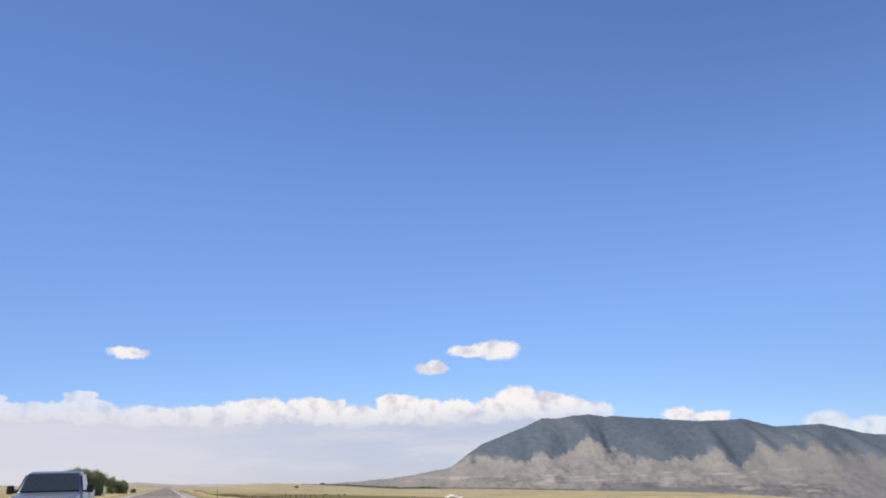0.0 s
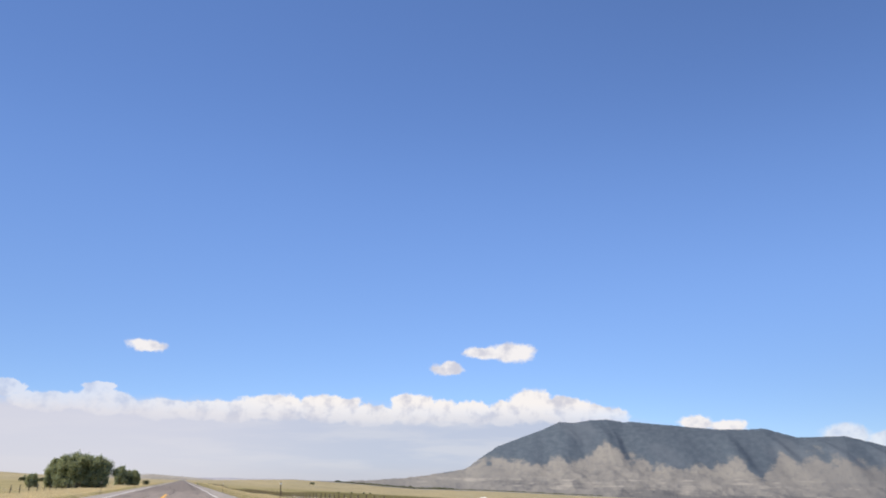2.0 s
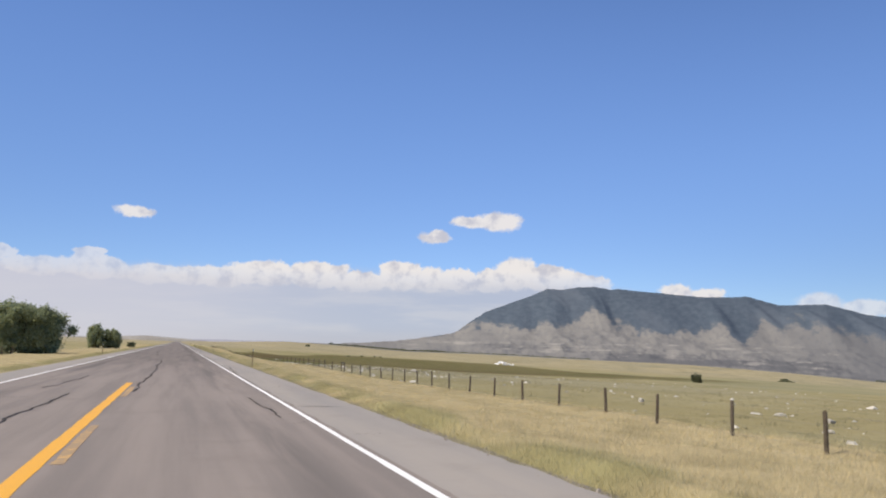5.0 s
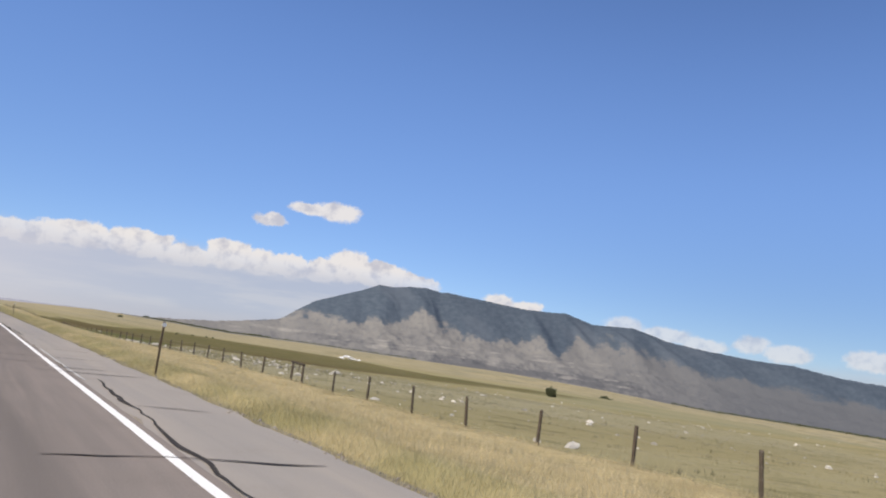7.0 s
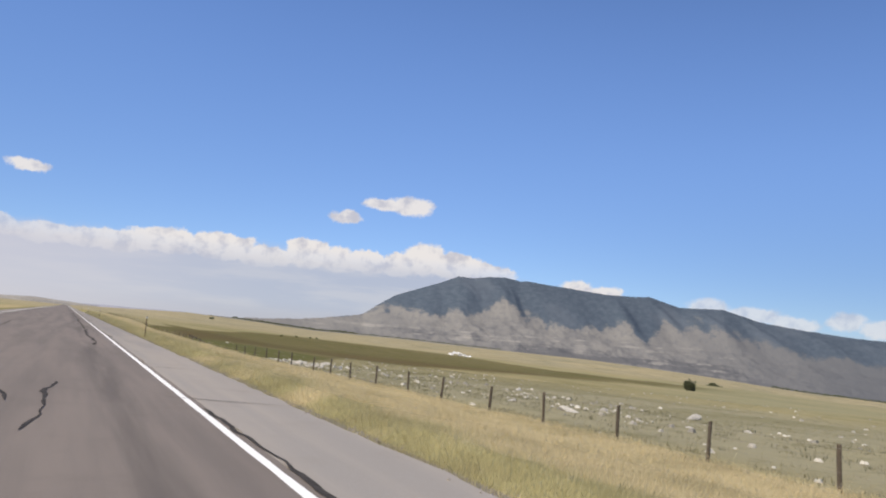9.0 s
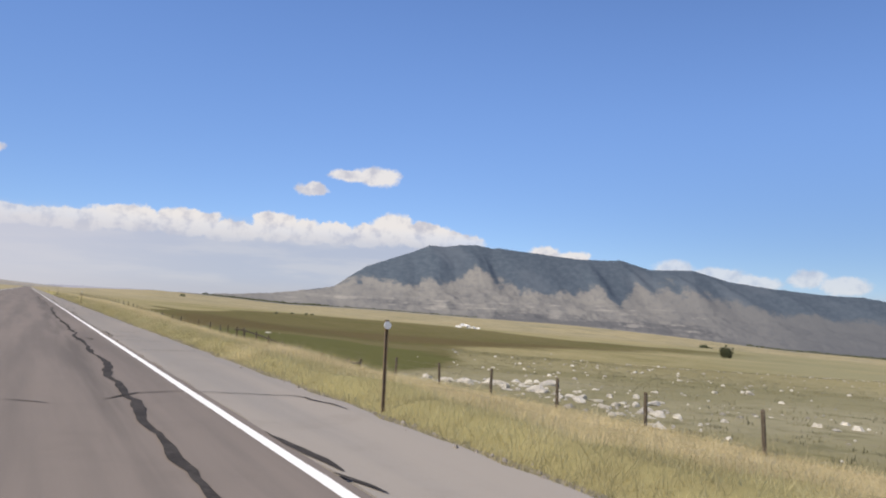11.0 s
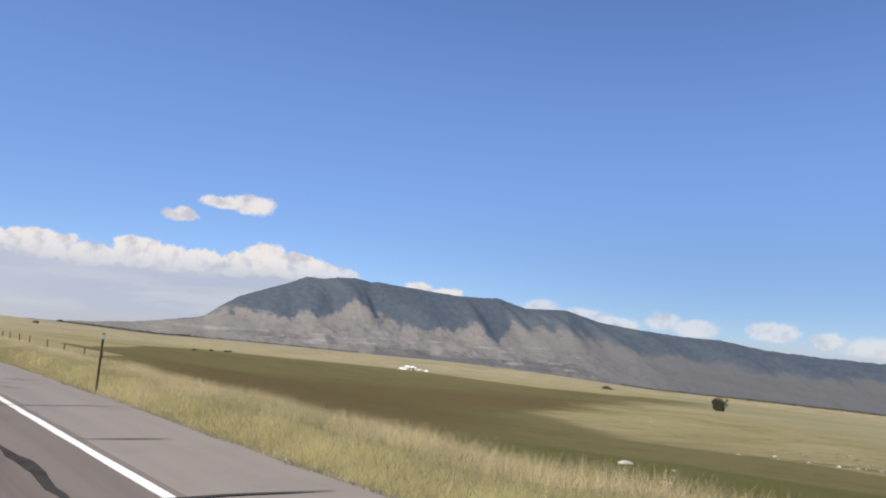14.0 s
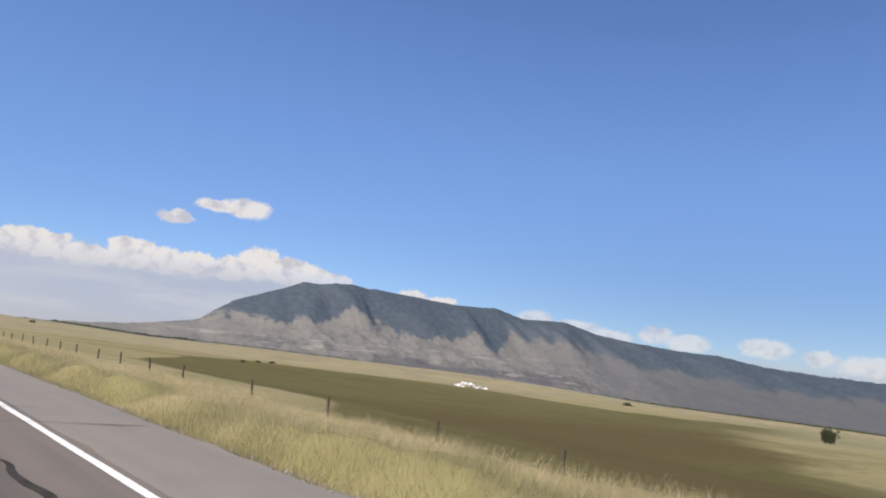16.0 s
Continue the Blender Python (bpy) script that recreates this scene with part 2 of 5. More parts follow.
def meadow(x, y):
    """1 inside the damp dark meadow beyond the fence, 0 outside."""
    w = 16 * fbm(x * 0.02, y * 0.02, 21, 3) * smooth(16, 60, x)
    low = np.interp(x, (13, 16, 20, 24, 27, 33, 40, 47, 55, 72, 90, 112, 132, 166, 216, 300), (204, 206, 210, 214, 218, 230, 243, 260, 275, 297, 309, 320, 333, 352, 376, 420)) + w * smooth(30, 70, x)
    top = np.interp(x, (12, 15.6, 27, 45, 60, 80, 108, 136, 160, 175, 190, 240, 300), (285, 295, 346, 400, 424, 445, 458, 454, 442, 418, 406, 411, 414)) + 0.4 * w
    soft = 2.5 + 0.14 * np.maximum(x - 14, 0)
    return smooth(low - soft, low + soft, y) * (1 - smooth(top - 4, top + 4, y)) * smooth(-0.9, 0.9, x - 13.7 - 7.5 * smooth(281, 297, y))


def peat(x, y):
    """1 over the red-brown middle of the meadow."""
    w = 10 * fbm(x * 0.03, y * 0.05, 23, 4)
    low = np.interp(x, (14, 24, 35, 50, 63, 85, 120, 165), (244, 257, 272, 291, 303, 306, 328, 352)) + w
    top = np.interp(x, (14, 20, 40, 63, 92, 130, 165), (264, 287, 325, 352, 348, 356, 353)) + w
    return smooth(low - 16, low + 14, y) * (1 - smooth(top - 18, top + 12, y)) * smooth(14.5, 20, x)


def swale(x, y):
    """1 over the bright green wet hollow beside the fence."""
    edge = np.interp(y, (206, 210, 215, 220, 226, 233, 241, 248), (15, 20.5, 25, 28, 29, 27, 26, 21)) + 2.5 * fbm(x * 0.1, y * 0.12, 27, 3)
    return smooth(2.0, -2.0, x - edge) * smooth(204, 208, y) * (1 - smooth(240, 255, y)) * smooth(13.0, 15.0, x)


def tongue(x, y):
    """1 over the drier olive tongue between the red-brown middle and the stony slope."""
    low = np.interp(x, (17, 22, 30, 40, 55, 75, 110), (228, 226, 229, 239, 258, 276, 296)) + 7 * fbm(x * 0.04, y * 0.05, 25, 3)
    top = np.interp(x, (24, 35, 50, 63, 85, 120, 165), (249, 261, 278, 292, 300, 322, 346))
    return smooth(low - 8, low + 8, y) * (1 - smooth(top - 10, top + 12, y)) * smooth(16, 24, x)


# ---- mesh helpers ----
def link_mesh(name, verts, faces, mat, parent=None, soft=False, label=""):
    me = bpy.data.meshes.new(name)
    me.from_pydata([tuple(v) for v in verts], [], faces)
    me.materials.append(mat)
    if soft:
        me.polygons.foreach_set("use_smooth", [True] * len(me.polygons))
    ob = new(name, me)
    ob.parent = parent
    return tagged(ob, label)


def part(name, bm, mat, parent=None, label="", soft=False):
    me = bpy.data.meshes.new(name)
    bm.to_mesh(me)
    bm.free()
    me.materials.append(mat)
    if soft:
        me.polygons.foreach_set("use_smooth", [True] * len(me.polygons))
    ob = new(name, me)
    ob.parent = parent
    return tagged(ob, label)


def again(ob, m, parent):
    """One more object on the same mesh, under parent."""
    o = new(ob.name.split(".")[0], ob.data)
    o.parent = parent
    o.matrix_basis = m
    return o


def block(sx, sy, sz, at=(0, 0, 0), bevel=0.0, taper=1.0, cuts=2):
    bm = bmesh.new()
    bmesh.ops.create_cube(bm, size=1.0)
    for v in bm.verts:
        k = taper if v.co.z > 0 else 1.0
        v.co = Vector((v.co.x * sx * k, v.co.y * sy * k, v.co.z * sz)) + Vector(at)
    if bevel:
        bmesh.ops.bevel(bm, geom=bm.edges[:], offset=bevel, segments=cuts, affect="EDGES", profile=0.6)
    return bm


def rod(r, length, sides=12, at=(0, 0, 0), axis="Z", r2=None):
    bm = bmesh.new()
    bmesh.ops.create_cone(bm, cap_ends=True, segments=sides, radius1=r, radius2=r if r2 is None else r2, depth=length)
    turn = {"Z": Matrix.Identity(4), "X": Matrix.Rotation(radians(90), 4, "Y"), "Y": Matrix.Rotation(radians(-90), 4, "X")}[axis]
    bmesh.ops.transform(bm, matrix=Matrix.Translation(at) @ turn, verts=bm.verts)
    return bm


def merged(*pieces):
    bm = bmesh.new()
    for p in pieces:
        me = bpy.data.meshes.new("piece")
        p.to_mesh(me)
        p.free()
        bm.from_mesh(me)
        bpy.data.meshes.remove(me)
    return bm


def bulk_mesh(name, verts, tris, mat):
    """A large triangle mesh from arrays."""
    me = bpy.data.meshes.new(name)
    n, m = len(verts), len(tris)
    me.vertices.add(n)
    me.vertices.foreach_set("co", np.ascontiguousarray(verts, np.float32).ravel())
    me.loops.add(m * 3)
    me.loops.foreach_set("vertex_index", np.ascontiguousarray(tris, np.int32).ravel())
    me.polygons.add(m)
    me.polygons.foreach_set("loop_start", np.arange(0, m * 3, 3, dtype=np.int32))
    me.update(calc_edges=True)
    me.materials.append(mat)
    return new(name, me)


def grid_mesh(name, xs, ys, mat, soft=True, drop=None):
    """A sheet over the plan; xs and ys are grids of equal shape."""
    rows, cols = xs.shape
    k = np.arange(rows * cols).reshape(rows, cols)
    quads = np.stack([k[:-1, :-1], k[:-1, 1:], k[1:, 1:], k[1:, :-1]], -1).reshape(-1, 4)
    me = bpy.data.meshes.new(name)
    me.vertices.add(rows * cols)
    me.vertices.foreach_set("co", np.stack([xs, ys, drop], -1).astype(np.float32).ravel())
    me.loops.add(len(quads) * 4)
    me.loops.foreach_set("vertex_index", quads.astype(np.int32).ravel())
    me.polygons.add(len(quads))
    me.polygons.foreach_set("loop_start", np.arange(0, len(quads) * 4, 4, dtype=np.int32))
    me.polygons.foreach_set("use_smooth", np.full(len(quads), soft))
    me.update(calc_edges=True)
    me.materials.append(mat)
    return new(name, me)


def set_field(ob, name, values):
    a = ob.data.attributes.new(name, "FLOAT", "POINT")
    a.data.foreach_set("value", np.ascontiguousarray(values, np.float32).ravel())


def field(tree, name):
    n = tree.nodes.new("ShaderNodeAttribute")
    n.attribute_name = name
    return n.outputs["Fac"]


# ---- ground ----
def ground_material():
    m = bpy.data.materials.new("prairie")
    m.use_nodes = True
    t = m.node_tree
    b = t.nodes["Principled BSDF"]
    where = t.nodes.new("ShaderNodeTexCoord").outputs["Object"]
    n1 = noise_tex(t, where, 0.012, 4.0).outputs[0]
    n2 = noise_tex(t, where, 0.11, 4.0, 0.6).outputs[0]
    n3 = noise_tex(t, where, 1.6, 5.0, 0.65).outputs[0]
    n4 = noise_tex(t, where, 14.0, 4.0, 0.7).outputs[0]
    # streaks that lie across the slope
    turned = add_node(t, "ShaderNodeMapping", (("Vector", where), ("Rotation", (0.0, 0.0, radians(38))), ("Scale", (0.02, 0.05, 0.05))))
    n6 = noise_tex(t, turned.outputs[0], 1.0, 4.0, 0.6).outputs[0]
    n7 = noise_tex(t, where, 0.5, 5.0, 0.7).outputs[0]
    field_c = blend(t, ramp(t, n1, 0.44, 0.74), FIELD_DRY, FIELD_GREEN)
    field_c = blend(t, calc(t, "MULTIPLY", ramp(t, n2, 0.42, 0.66), 0.6), field_c, FIELD_PALE)
    field_c = blend(t, calc(t, "MULTIPLY", field(t, "stony"), 0.9), field_c, FIELD_STONY)
    field_c = blend(t, calc(t, "MULTIPLY", field(t, "lush"), ramp(t, n2, 0.3, 0.65, 0.9, 0.5)), field_c, FIELD_LUSH)
    field_c = blend(t, calc(t, "MULTIPLY", ramp(t, n6, 0.50, 0.66), 0.45), field_c, FIELD_PALE)
    field_c = blend(t, calc(t, "MULTIPLY", ramp(t, n6, 0.50, 0.36), 0.45), field_c, FIELD_GREEN)
    field_c = blend(t, calc(t, "MULTIPLY", field(t, "parched"), 0.7), field_c, blend(t, ramp(t, n6, 0.4, 0.62), FIELD_DRY, FIELD_PALE))
    field_c = blend(t, calc(t, "MULTIPLY", ramp(t, n7, 0.52, 0.68), 0.5), field_c, (0.125, 0.118, 0.052))
    field_c = blend(t, calc(t, "MULTIPLY", field(t, "pale_green"), ramp(t, n6, 0.38, 0.6, 0.85, 0.5)), field_c, PASTURE_PALE)
    verge_c = blend(t, ramp(t, n2, 0.35, 0.65), VERGE_STRAW, VERGE_OLIVE)
    c = blend(t, field(t, "verge"), field_c, verge_c)
    wet = blend(t, ramp(t, n2, 0.3, 0.7), MEADOW_GREEN, MEADOW_OLIVE)
    wet = blend(t, calc(t, "MULTIPLY", ramp(t, n6, 0.40, 0.66), 0.55), wet, MEADOW_OLIVE)
    ragged_by = calc(t, "ADD", calc(t, "MULTIPLY", calc(t, "SUBTRACT", n2, 0.5), 1.3), calc(t, "MULTIPLY", calc(t, "SUBTRACT", n7, 0.5), 0.8))
    wet = blend(t, ramp(t, calc(t, "ADD", field(t, "tongue"), ragged_by), 0.1, 0.9), wet, TONGUE_OLIVE)
    wet = blend(t, ramp(t, calc(t, "ADD", field(t, "brown"), calc(t, "ADD", ragged_by, calc(t, "SUBTRACT", n6, 0.5))), 0.15, 0.95, 0.0, 0.85), wet, MEADOW_BROWN)
    wet = blend(t, ramp(t, calc(t, "ADD", field(t, "swale"), calc(t, "MULTIPLY", ragged_by, 0.6)), 0.25, 0.8, 0.0, 0.9), wet, SWALE_GREEN)
    wet = blend(t, calc(t, "MULTIPLY", ramp(t, n7, 0.45, 0.7), 0.35), wet, (0.085, 0.078, 0.026))
    c = blend(t, calc(t, "MULTIPLY", ramp(t, calc(t, "ADD", field(t, "meadow"), calc(t, "MULTIPLY", ragged_by, 0.5)), 0.2, 0.8), 0.95), c, wet)
    plain_c = blend(t, ramp(t, n1, 0.35, 0.65), PLAIN_TAN, PLAIN_GREY)
    plain_c = blend(t, calc(t, "MULTIPLY", ramp(t, n6, 0.50, 0.40), 0.5), plain_c, FIELD_GREEN)
    c = blend(t, calc(t, "MULTIPLY", field(t, "plain"), 0.85), c, plain_c)
    c = blend(t, calc(t, "MULTIPLY", ramp(t, n3, 0.5, 0.75), 0.35), c, (0.10, 0.09, 0.035))
    c = blend(t, calc(t, "MULTIPLY", ramp(t, n4, 0.55, 0.8), 0.3), c, (0.42, 0.37, 0.2))
    c = blend(t, field(t, "gravel"), c, blend(t, ramp(t, n4, 0.35, 0.65), (0.30, 0.27, 0.24), (0.14, 0.125, 0.11)))
    t.links.new(c, b.inputs["Base Color"])
    b.inputs["Roughness"].default_value = 1.0
    b.inputs["Specular IOR Level"].default_value = 0.05
    h = calc(t, "ADD", calc(t, "MULTIPLY", n3, 0.35), calc(t, "MULTIPLY", n4, 0.08))
    bump = add_node(t, "ShaderNodeBump", (("Strength", 0.8), ("Distance", 0.5), ("Height", h)))
    t.links.new(bump.outputs[0], b.inputs["Normal"])
    return m


def spaced(*runs):
    return np.unique(np.concatenate([np.linspace(a, b, n) for a, b, n in runs]).round(3))


gx = spaced((-4600, -800, 20), (-800, -120, 24), (-120, -30, 24), (-30, -5.5, 40), (-5.5, 5.5, 5), (5.5, 18, 50), (18, 60, 60), (60, 160, 60), (160, 400, 50), (400, 1200, 40), (1200, 4600, 30))
gy = spaced((-1200, -60, 16), (-60, 40, 20), (40, 340, 260), (340, 520, 90), (520, 900, 50), (900, 2000, 40), (2000, 4900, 24))
GX, GY = np.meshgrid(gx, gy)
GZ = land(GX, GY)
ground = grid_mesh("ground", GX, GY, ground_material(), True, GZ)
tagged(ground, "dry yellow-green prairie with a dark damp meadow", "ground", kind="structure")
reach = np.hypot(GX, GY - 150)
wet = meadow(GX, GY)
set_field(ground, "meadow", wet)
set_field(ground, "brown", peat(GX, GY))
set_field(ground, "tongue", tongue(GX, GY))
set_field(ground, "swale", swale(GX, GY))
set_field(ground, "parched", (1 - smooth(118, 165, GY)) * smooth(10, 14, GX))
set_field(ground, "stony", smooth(118, 140, GY) * (1 - smooth(200, 235, GY)) * smooth(13, 17, GX) * (1 - smooth(40, 90, GX)))
set_field(ground, "verge", (1 - smooth(11 + 8 * smooth(282, 300, GY), 15 + 13 * smooth(282, 300, GY), GX)) * (1 - smooth(14, 30, -GX)))
set_field(ground, "lush", smooth(195, 225, GY) * (1 - smooth(330, 370, GY)) * smooth(13, 20, GX) * (1 - smooth(45, 100, GX)))
way_round = np.degrees(np.arctan2(GX, GY - 150))
set_field(ground, "plain", smooth(230, 700, reach) * (1 - 0.75 * smooth(38, 50, way_round) * (1 - smooth(900, 1800, reach))))
set_field(ground, "pale_green", smooth(38, 52, way_round) * smooth(95, 170, reach) * (1 - smooth(1200, 2200, reach)))
set_field(ground, "gravel", (1 - smooth(EDGE + 0.1, EDGE + 0.55 + 0.25 * fbm(GX, GY * 0.7, 8, 2), np.abs(GX))))

# ---- mountain ----
RIDGE_AZ = (9, 15.2, 18.5, 19.7, 20.9, 22, 23.4, 25.3, 26.5, 27.7, 28.8, 30, 31, 31.6, 33.5, 35.4, 37.7, 40.3, 42.4, 45.1, 47.6, 50.5, 53.3, 56.1, 58.7, 61.7, 65.2, 70.7, 85)
RIDGE_Z = (-8, 20, 59, 76, 146, 203, 246, 298, 341, 338, 352, 355, 337, 342, 324, 308, 291, 294, 243, 249, 190, 158, 136, 123, 85, 66, 52, 42, 10)


def mountain_material():
    m = bpy.data.materials.new("mountain_slope")
    m.use_nodes = True
    t = m.node_tree
    b = t.nodes["Principled BSDF"]
    where = add_node(t, "ShaderNodeCombineXYZ", ((0, field(t, "along")), (1, field(t, "rise")), (2, 0.0))).outputs[0]
    n1 = noise_tex(t, where, 0.006, 4.0, 0.55).outputs[0]
    n2 = noise_tex(t, where, 0.035, 4.0, 0.6).outputs[0]
    n3 = noise_tex(t, where, 0.11, 3.0, 0.6).outputs[0]
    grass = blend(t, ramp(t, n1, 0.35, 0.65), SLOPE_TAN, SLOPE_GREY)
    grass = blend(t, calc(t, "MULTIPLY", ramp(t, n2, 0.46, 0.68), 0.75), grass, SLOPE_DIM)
    grass = blend(t, field(t, "dull"), grass, SLOPE_HAZE)
    # forest tones already hold the blue of the haze
    trees = blend(t, ramp(t, n2, 0.3, 0.75), FOREST_HAZE_DEEP, FOREST_HAZE_MID)
    trees = blend(t, calc(t, "MULTIPLY", field(t, "rib"), 0.45), trees, FOREST_HAZE_PALE)
    edge = calc(t, "ADD", field(t, "forest"), calc(t, "MULTIPLY", calc(t, "SUBTRACT", n2, 0.5), 1.0))
    edge = calc(t, "ADD", edge, calc(t, "MULTIPLY", calc(t, "SUBTRACT", n3, 0.5), 0.5))
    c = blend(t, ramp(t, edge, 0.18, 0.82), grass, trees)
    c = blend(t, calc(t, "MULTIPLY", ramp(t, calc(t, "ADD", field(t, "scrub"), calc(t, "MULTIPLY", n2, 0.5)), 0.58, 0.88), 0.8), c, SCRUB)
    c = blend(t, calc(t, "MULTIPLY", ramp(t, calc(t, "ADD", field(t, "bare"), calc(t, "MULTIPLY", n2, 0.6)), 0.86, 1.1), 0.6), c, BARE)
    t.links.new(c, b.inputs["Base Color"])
    b.inputs["Roughness"].default_value = 1.0
    b.inputs["Specular IOR Level"].default_value = 0.0
    bump = add_node(t, "ShaderNodeBump", (("Strength", 0.16), ("Distance", 12.0), ("Height", calc(t, "ADD", n2, calc(t, "MULTIPLY", n3, 0.4)))))
    t.links.new(bump.outputs[0], b.inputs["Normal"])
    return m


mu = np.linspace(9, 85, 900)
mv = np.concatenate([np.linspace(0, 1, 210), np.linspace(1.01, 1.06, 4)])
MU, MV = np.meshgrid(mu, mv)
foot = land(TOE * np.sin(np.radians(MU)), TOE * np.cos(np.radians(MU))) - 1.5
ridge_line = np.interp(MU, RIDGE_AZ, RIDGE_Z) + 2.5 * fbm(MU * 1.6, MU * 0 + 3, 41, 4)
knee = 0.42
rise = np.where(MV < knee, 0.24 * np.clip(MV / knee, 0, 1) ** 1.15, 0.24 + 0.76 * np.sin(np.clip((MV - knee) / (1 - knee), 0, 1) * math.pi / 2))
drift = 1.0 * fbm(MU * 0.22, MV * 1.5, 43, 3)
slant = MU + 5.0 * (MV - 0.5)              # minor spurs run down to the right
# main spurs: bearing and run-up of the crest's top, of its foot, half width there in degrees
SPURS = ((21.3, 0.82, 20.2, 0.45, 1.3), (24.2, 0.76, 24.3, 0.34, 1.9), (27.0, 0.60, 26.3, 0.24, 2.2), (29.5, 0.66, 32.8, 0.18, 2.9), (38.1, 0.66, 39.6, 0.25, 1.6),
         (41.0, 0.70, 43.6, 0.36, 1.5), (43.5, 0.72, 46.0, 0.42, 1.4), (46.2, 0.78, 48.6, 0.52, 1.4), (49.6, 0.80, 52.6, 0.55, 1.7), (53.0, 0.82, 56.5, 0.55, 1.9), (57.0, 0.85, 61.0, 0.5, 2.2), (62, 0.85, 67, 0.5, 2.5))
spur = np.zeros_like(MU)
for top_az, top_v, foot_az, foot_v, wide in SPURS:
    run = np.clip((top_v - MV) / (top_v - foot_v), -0.6, 1.6)
    crest = top_az + (foot_az - top_az) * run + 0.35 * drift
    half = wide * (0.45 + 0.55 * np.clip(run, 0, 1.2))
    body = smooth(0, 1, 1 - np.abs(MU - crest) / half)
    spur = np.maximum(spur, body * smooth(-0.5, 0.15, run) * (1 - smooth(0.75, 1.5, run)))
gully = 0.5 - fbm((slant + drift) * 0.26, MV * 0.9, 45, 2)
fold = 1 - 2 * np.abs(fbm((slant - drift) * 0.55, MV * 1.6, 47, 3))
tall = np.clip((ridge_line - foot) / 380, 0.1, 1)
carve = 4 * rise * (1 - rise)
hump = fbm(MU * 0.7, MV * 12, 49, 4) * smooth(0.02, 0.1, MV) * (1 - smooth(0.35, 0.6, MV))
MZ = foot + (ridge_line - foot) * rise + tall * carve * (19 * (spur - 0.3) - 30 * (gully - 0.5) + 7 * (fold - 0.6)) + (5 + 12 * tall) * hump
MZ = MZ + 3.5 * fbm(MU * 6, MU * 0 + 5, 42, 2) * smooth(0.8, 1.0, MV)       # treetops along the ridge
MZ = np.where(MV > 1, ridge_line - (MV - 1) * 900, MZ)
under = land((TOE + MV * (4720 - TOE)) * np.sin(np.radians(MU)), (TOE + MV * (4720 - TOE)) * np.cos(np.radians(MU)))
MZ = np.where(MV == 0, foot - 25, np.maximum(MZ, under + 1.5))
MR = TOE + np.minimum(MV, 1.06) * (4720 - TOE)
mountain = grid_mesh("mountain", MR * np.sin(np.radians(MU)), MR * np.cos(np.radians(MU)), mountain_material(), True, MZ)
tagged(mountain, "long dark-forested mountain with bare grey-tan foothills", "mountain")
lift = np.degrees(np.arctan2(MZ - 1.2, MR))
# lower edge of the forest along the mountain: bearing and height of it, in degrees
EDGE_AZ = (17.9, 19.7, 21.7, 23.1, 24.2, 26.1, 27.7, 28.6, 29.3, 30.1, 31.5, 32.8, 33.8, 34.8, 35.7, 37.3, 38.6, 39.9, 41.1, 42.0, 43.3, 43.9, 45.5, 47.8, 49.3, 51.5, 53.4, 55.2, 57.4, 61.3, 64.3, 70)
EDGE_EL = (0.55, 0.86, 1.34, 1.4, 1.15, 1.34, 1.6, 1.9, 2.48, 2.6, 1.76, 1.27, 1.0, 1.2, 1.6, 1.05, 1.75, 0.65, 1.95, 1.3, 1.85, 1.3, 1.7, 0.85, 0.5, 0.3, 0.1, -0.1, -0.3, -0.45, -0.6, -0.7)
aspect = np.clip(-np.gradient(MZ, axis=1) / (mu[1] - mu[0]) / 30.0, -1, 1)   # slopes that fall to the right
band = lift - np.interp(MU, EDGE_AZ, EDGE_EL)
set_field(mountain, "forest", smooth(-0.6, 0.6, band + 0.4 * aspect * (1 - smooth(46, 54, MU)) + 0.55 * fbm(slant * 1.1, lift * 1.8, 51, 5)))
set_field(mountain, "rib", smooth(0.05, 0.55, fbm((MU + 0.9 * lift) * 0.42, lift * 0.5, 57, 3)))
set_field(mountain, "scrub", (0.5 + 0.5 * fbm(MU * 0.28, lift * 3.2, 53, 4)) * (1 - smooth(0.1, 0.7, lift + 0.035 * (MU - 20))) * smooth(16, 24, MU) * (1 - 0.75 * smooth(42, 54, MU)))
set_field(mountain, "bare", (0.5 + 0.5 * fbm(MU * 0.6, lift * 5, 55, 4)) * (1 - smooth(0.3, 0.9, lift)) * smooth(0.03, 0.1, MV) * (1 - 0.7 * smooth(42, 54, MU)))
set_field(mountain, "dull", 0.95 * smooth(36, 56, MU))      # haze painted over the slopes to the right
set_field(mountain, "along", MU * 65.0)
set_field(mountain, "rise", MZ * 1.3)


# far hills along the horizon ahead and to the left, haze put into their pale colours
def far_hills(name, az0, az1, r, low, high, seed, mat, label):
    u, v = np.meshgrid(np.linspace(az0, az1, 160), np.linspace(0, 1, 12))
    edge = np.clip(np.minimum(u - az0, az1 - u) / 3.0, 0, 1)
    top_z = (low + (high - low) * (0.5 + 0.5 * fbm(u * 0.35, u * 0 + 1, seed, 4))) * edge - 6 * (1 - edge)
    z = -8 + (top_z + 8) * np.sin(v * math.pi / 2)
    rr = r + 350 * v
    return tagged(grid_mesh(name, rr * np.sin(np.radians(u)), rr * np.cos(np.radians(u)), mat, True, z), label, "hill")


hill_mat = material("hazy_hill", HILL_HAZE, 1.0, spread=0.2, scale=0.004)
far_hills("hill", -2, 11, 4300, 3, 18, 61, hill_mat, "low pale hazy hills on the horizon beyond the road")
far_hills("hill", -42, 3, 4000, 14, 36, 63, material("dry_hill", HILL_DRY_HAZE, 1.0, spread=0.3, scale=0.006), "low dry grass hills on the horizon")

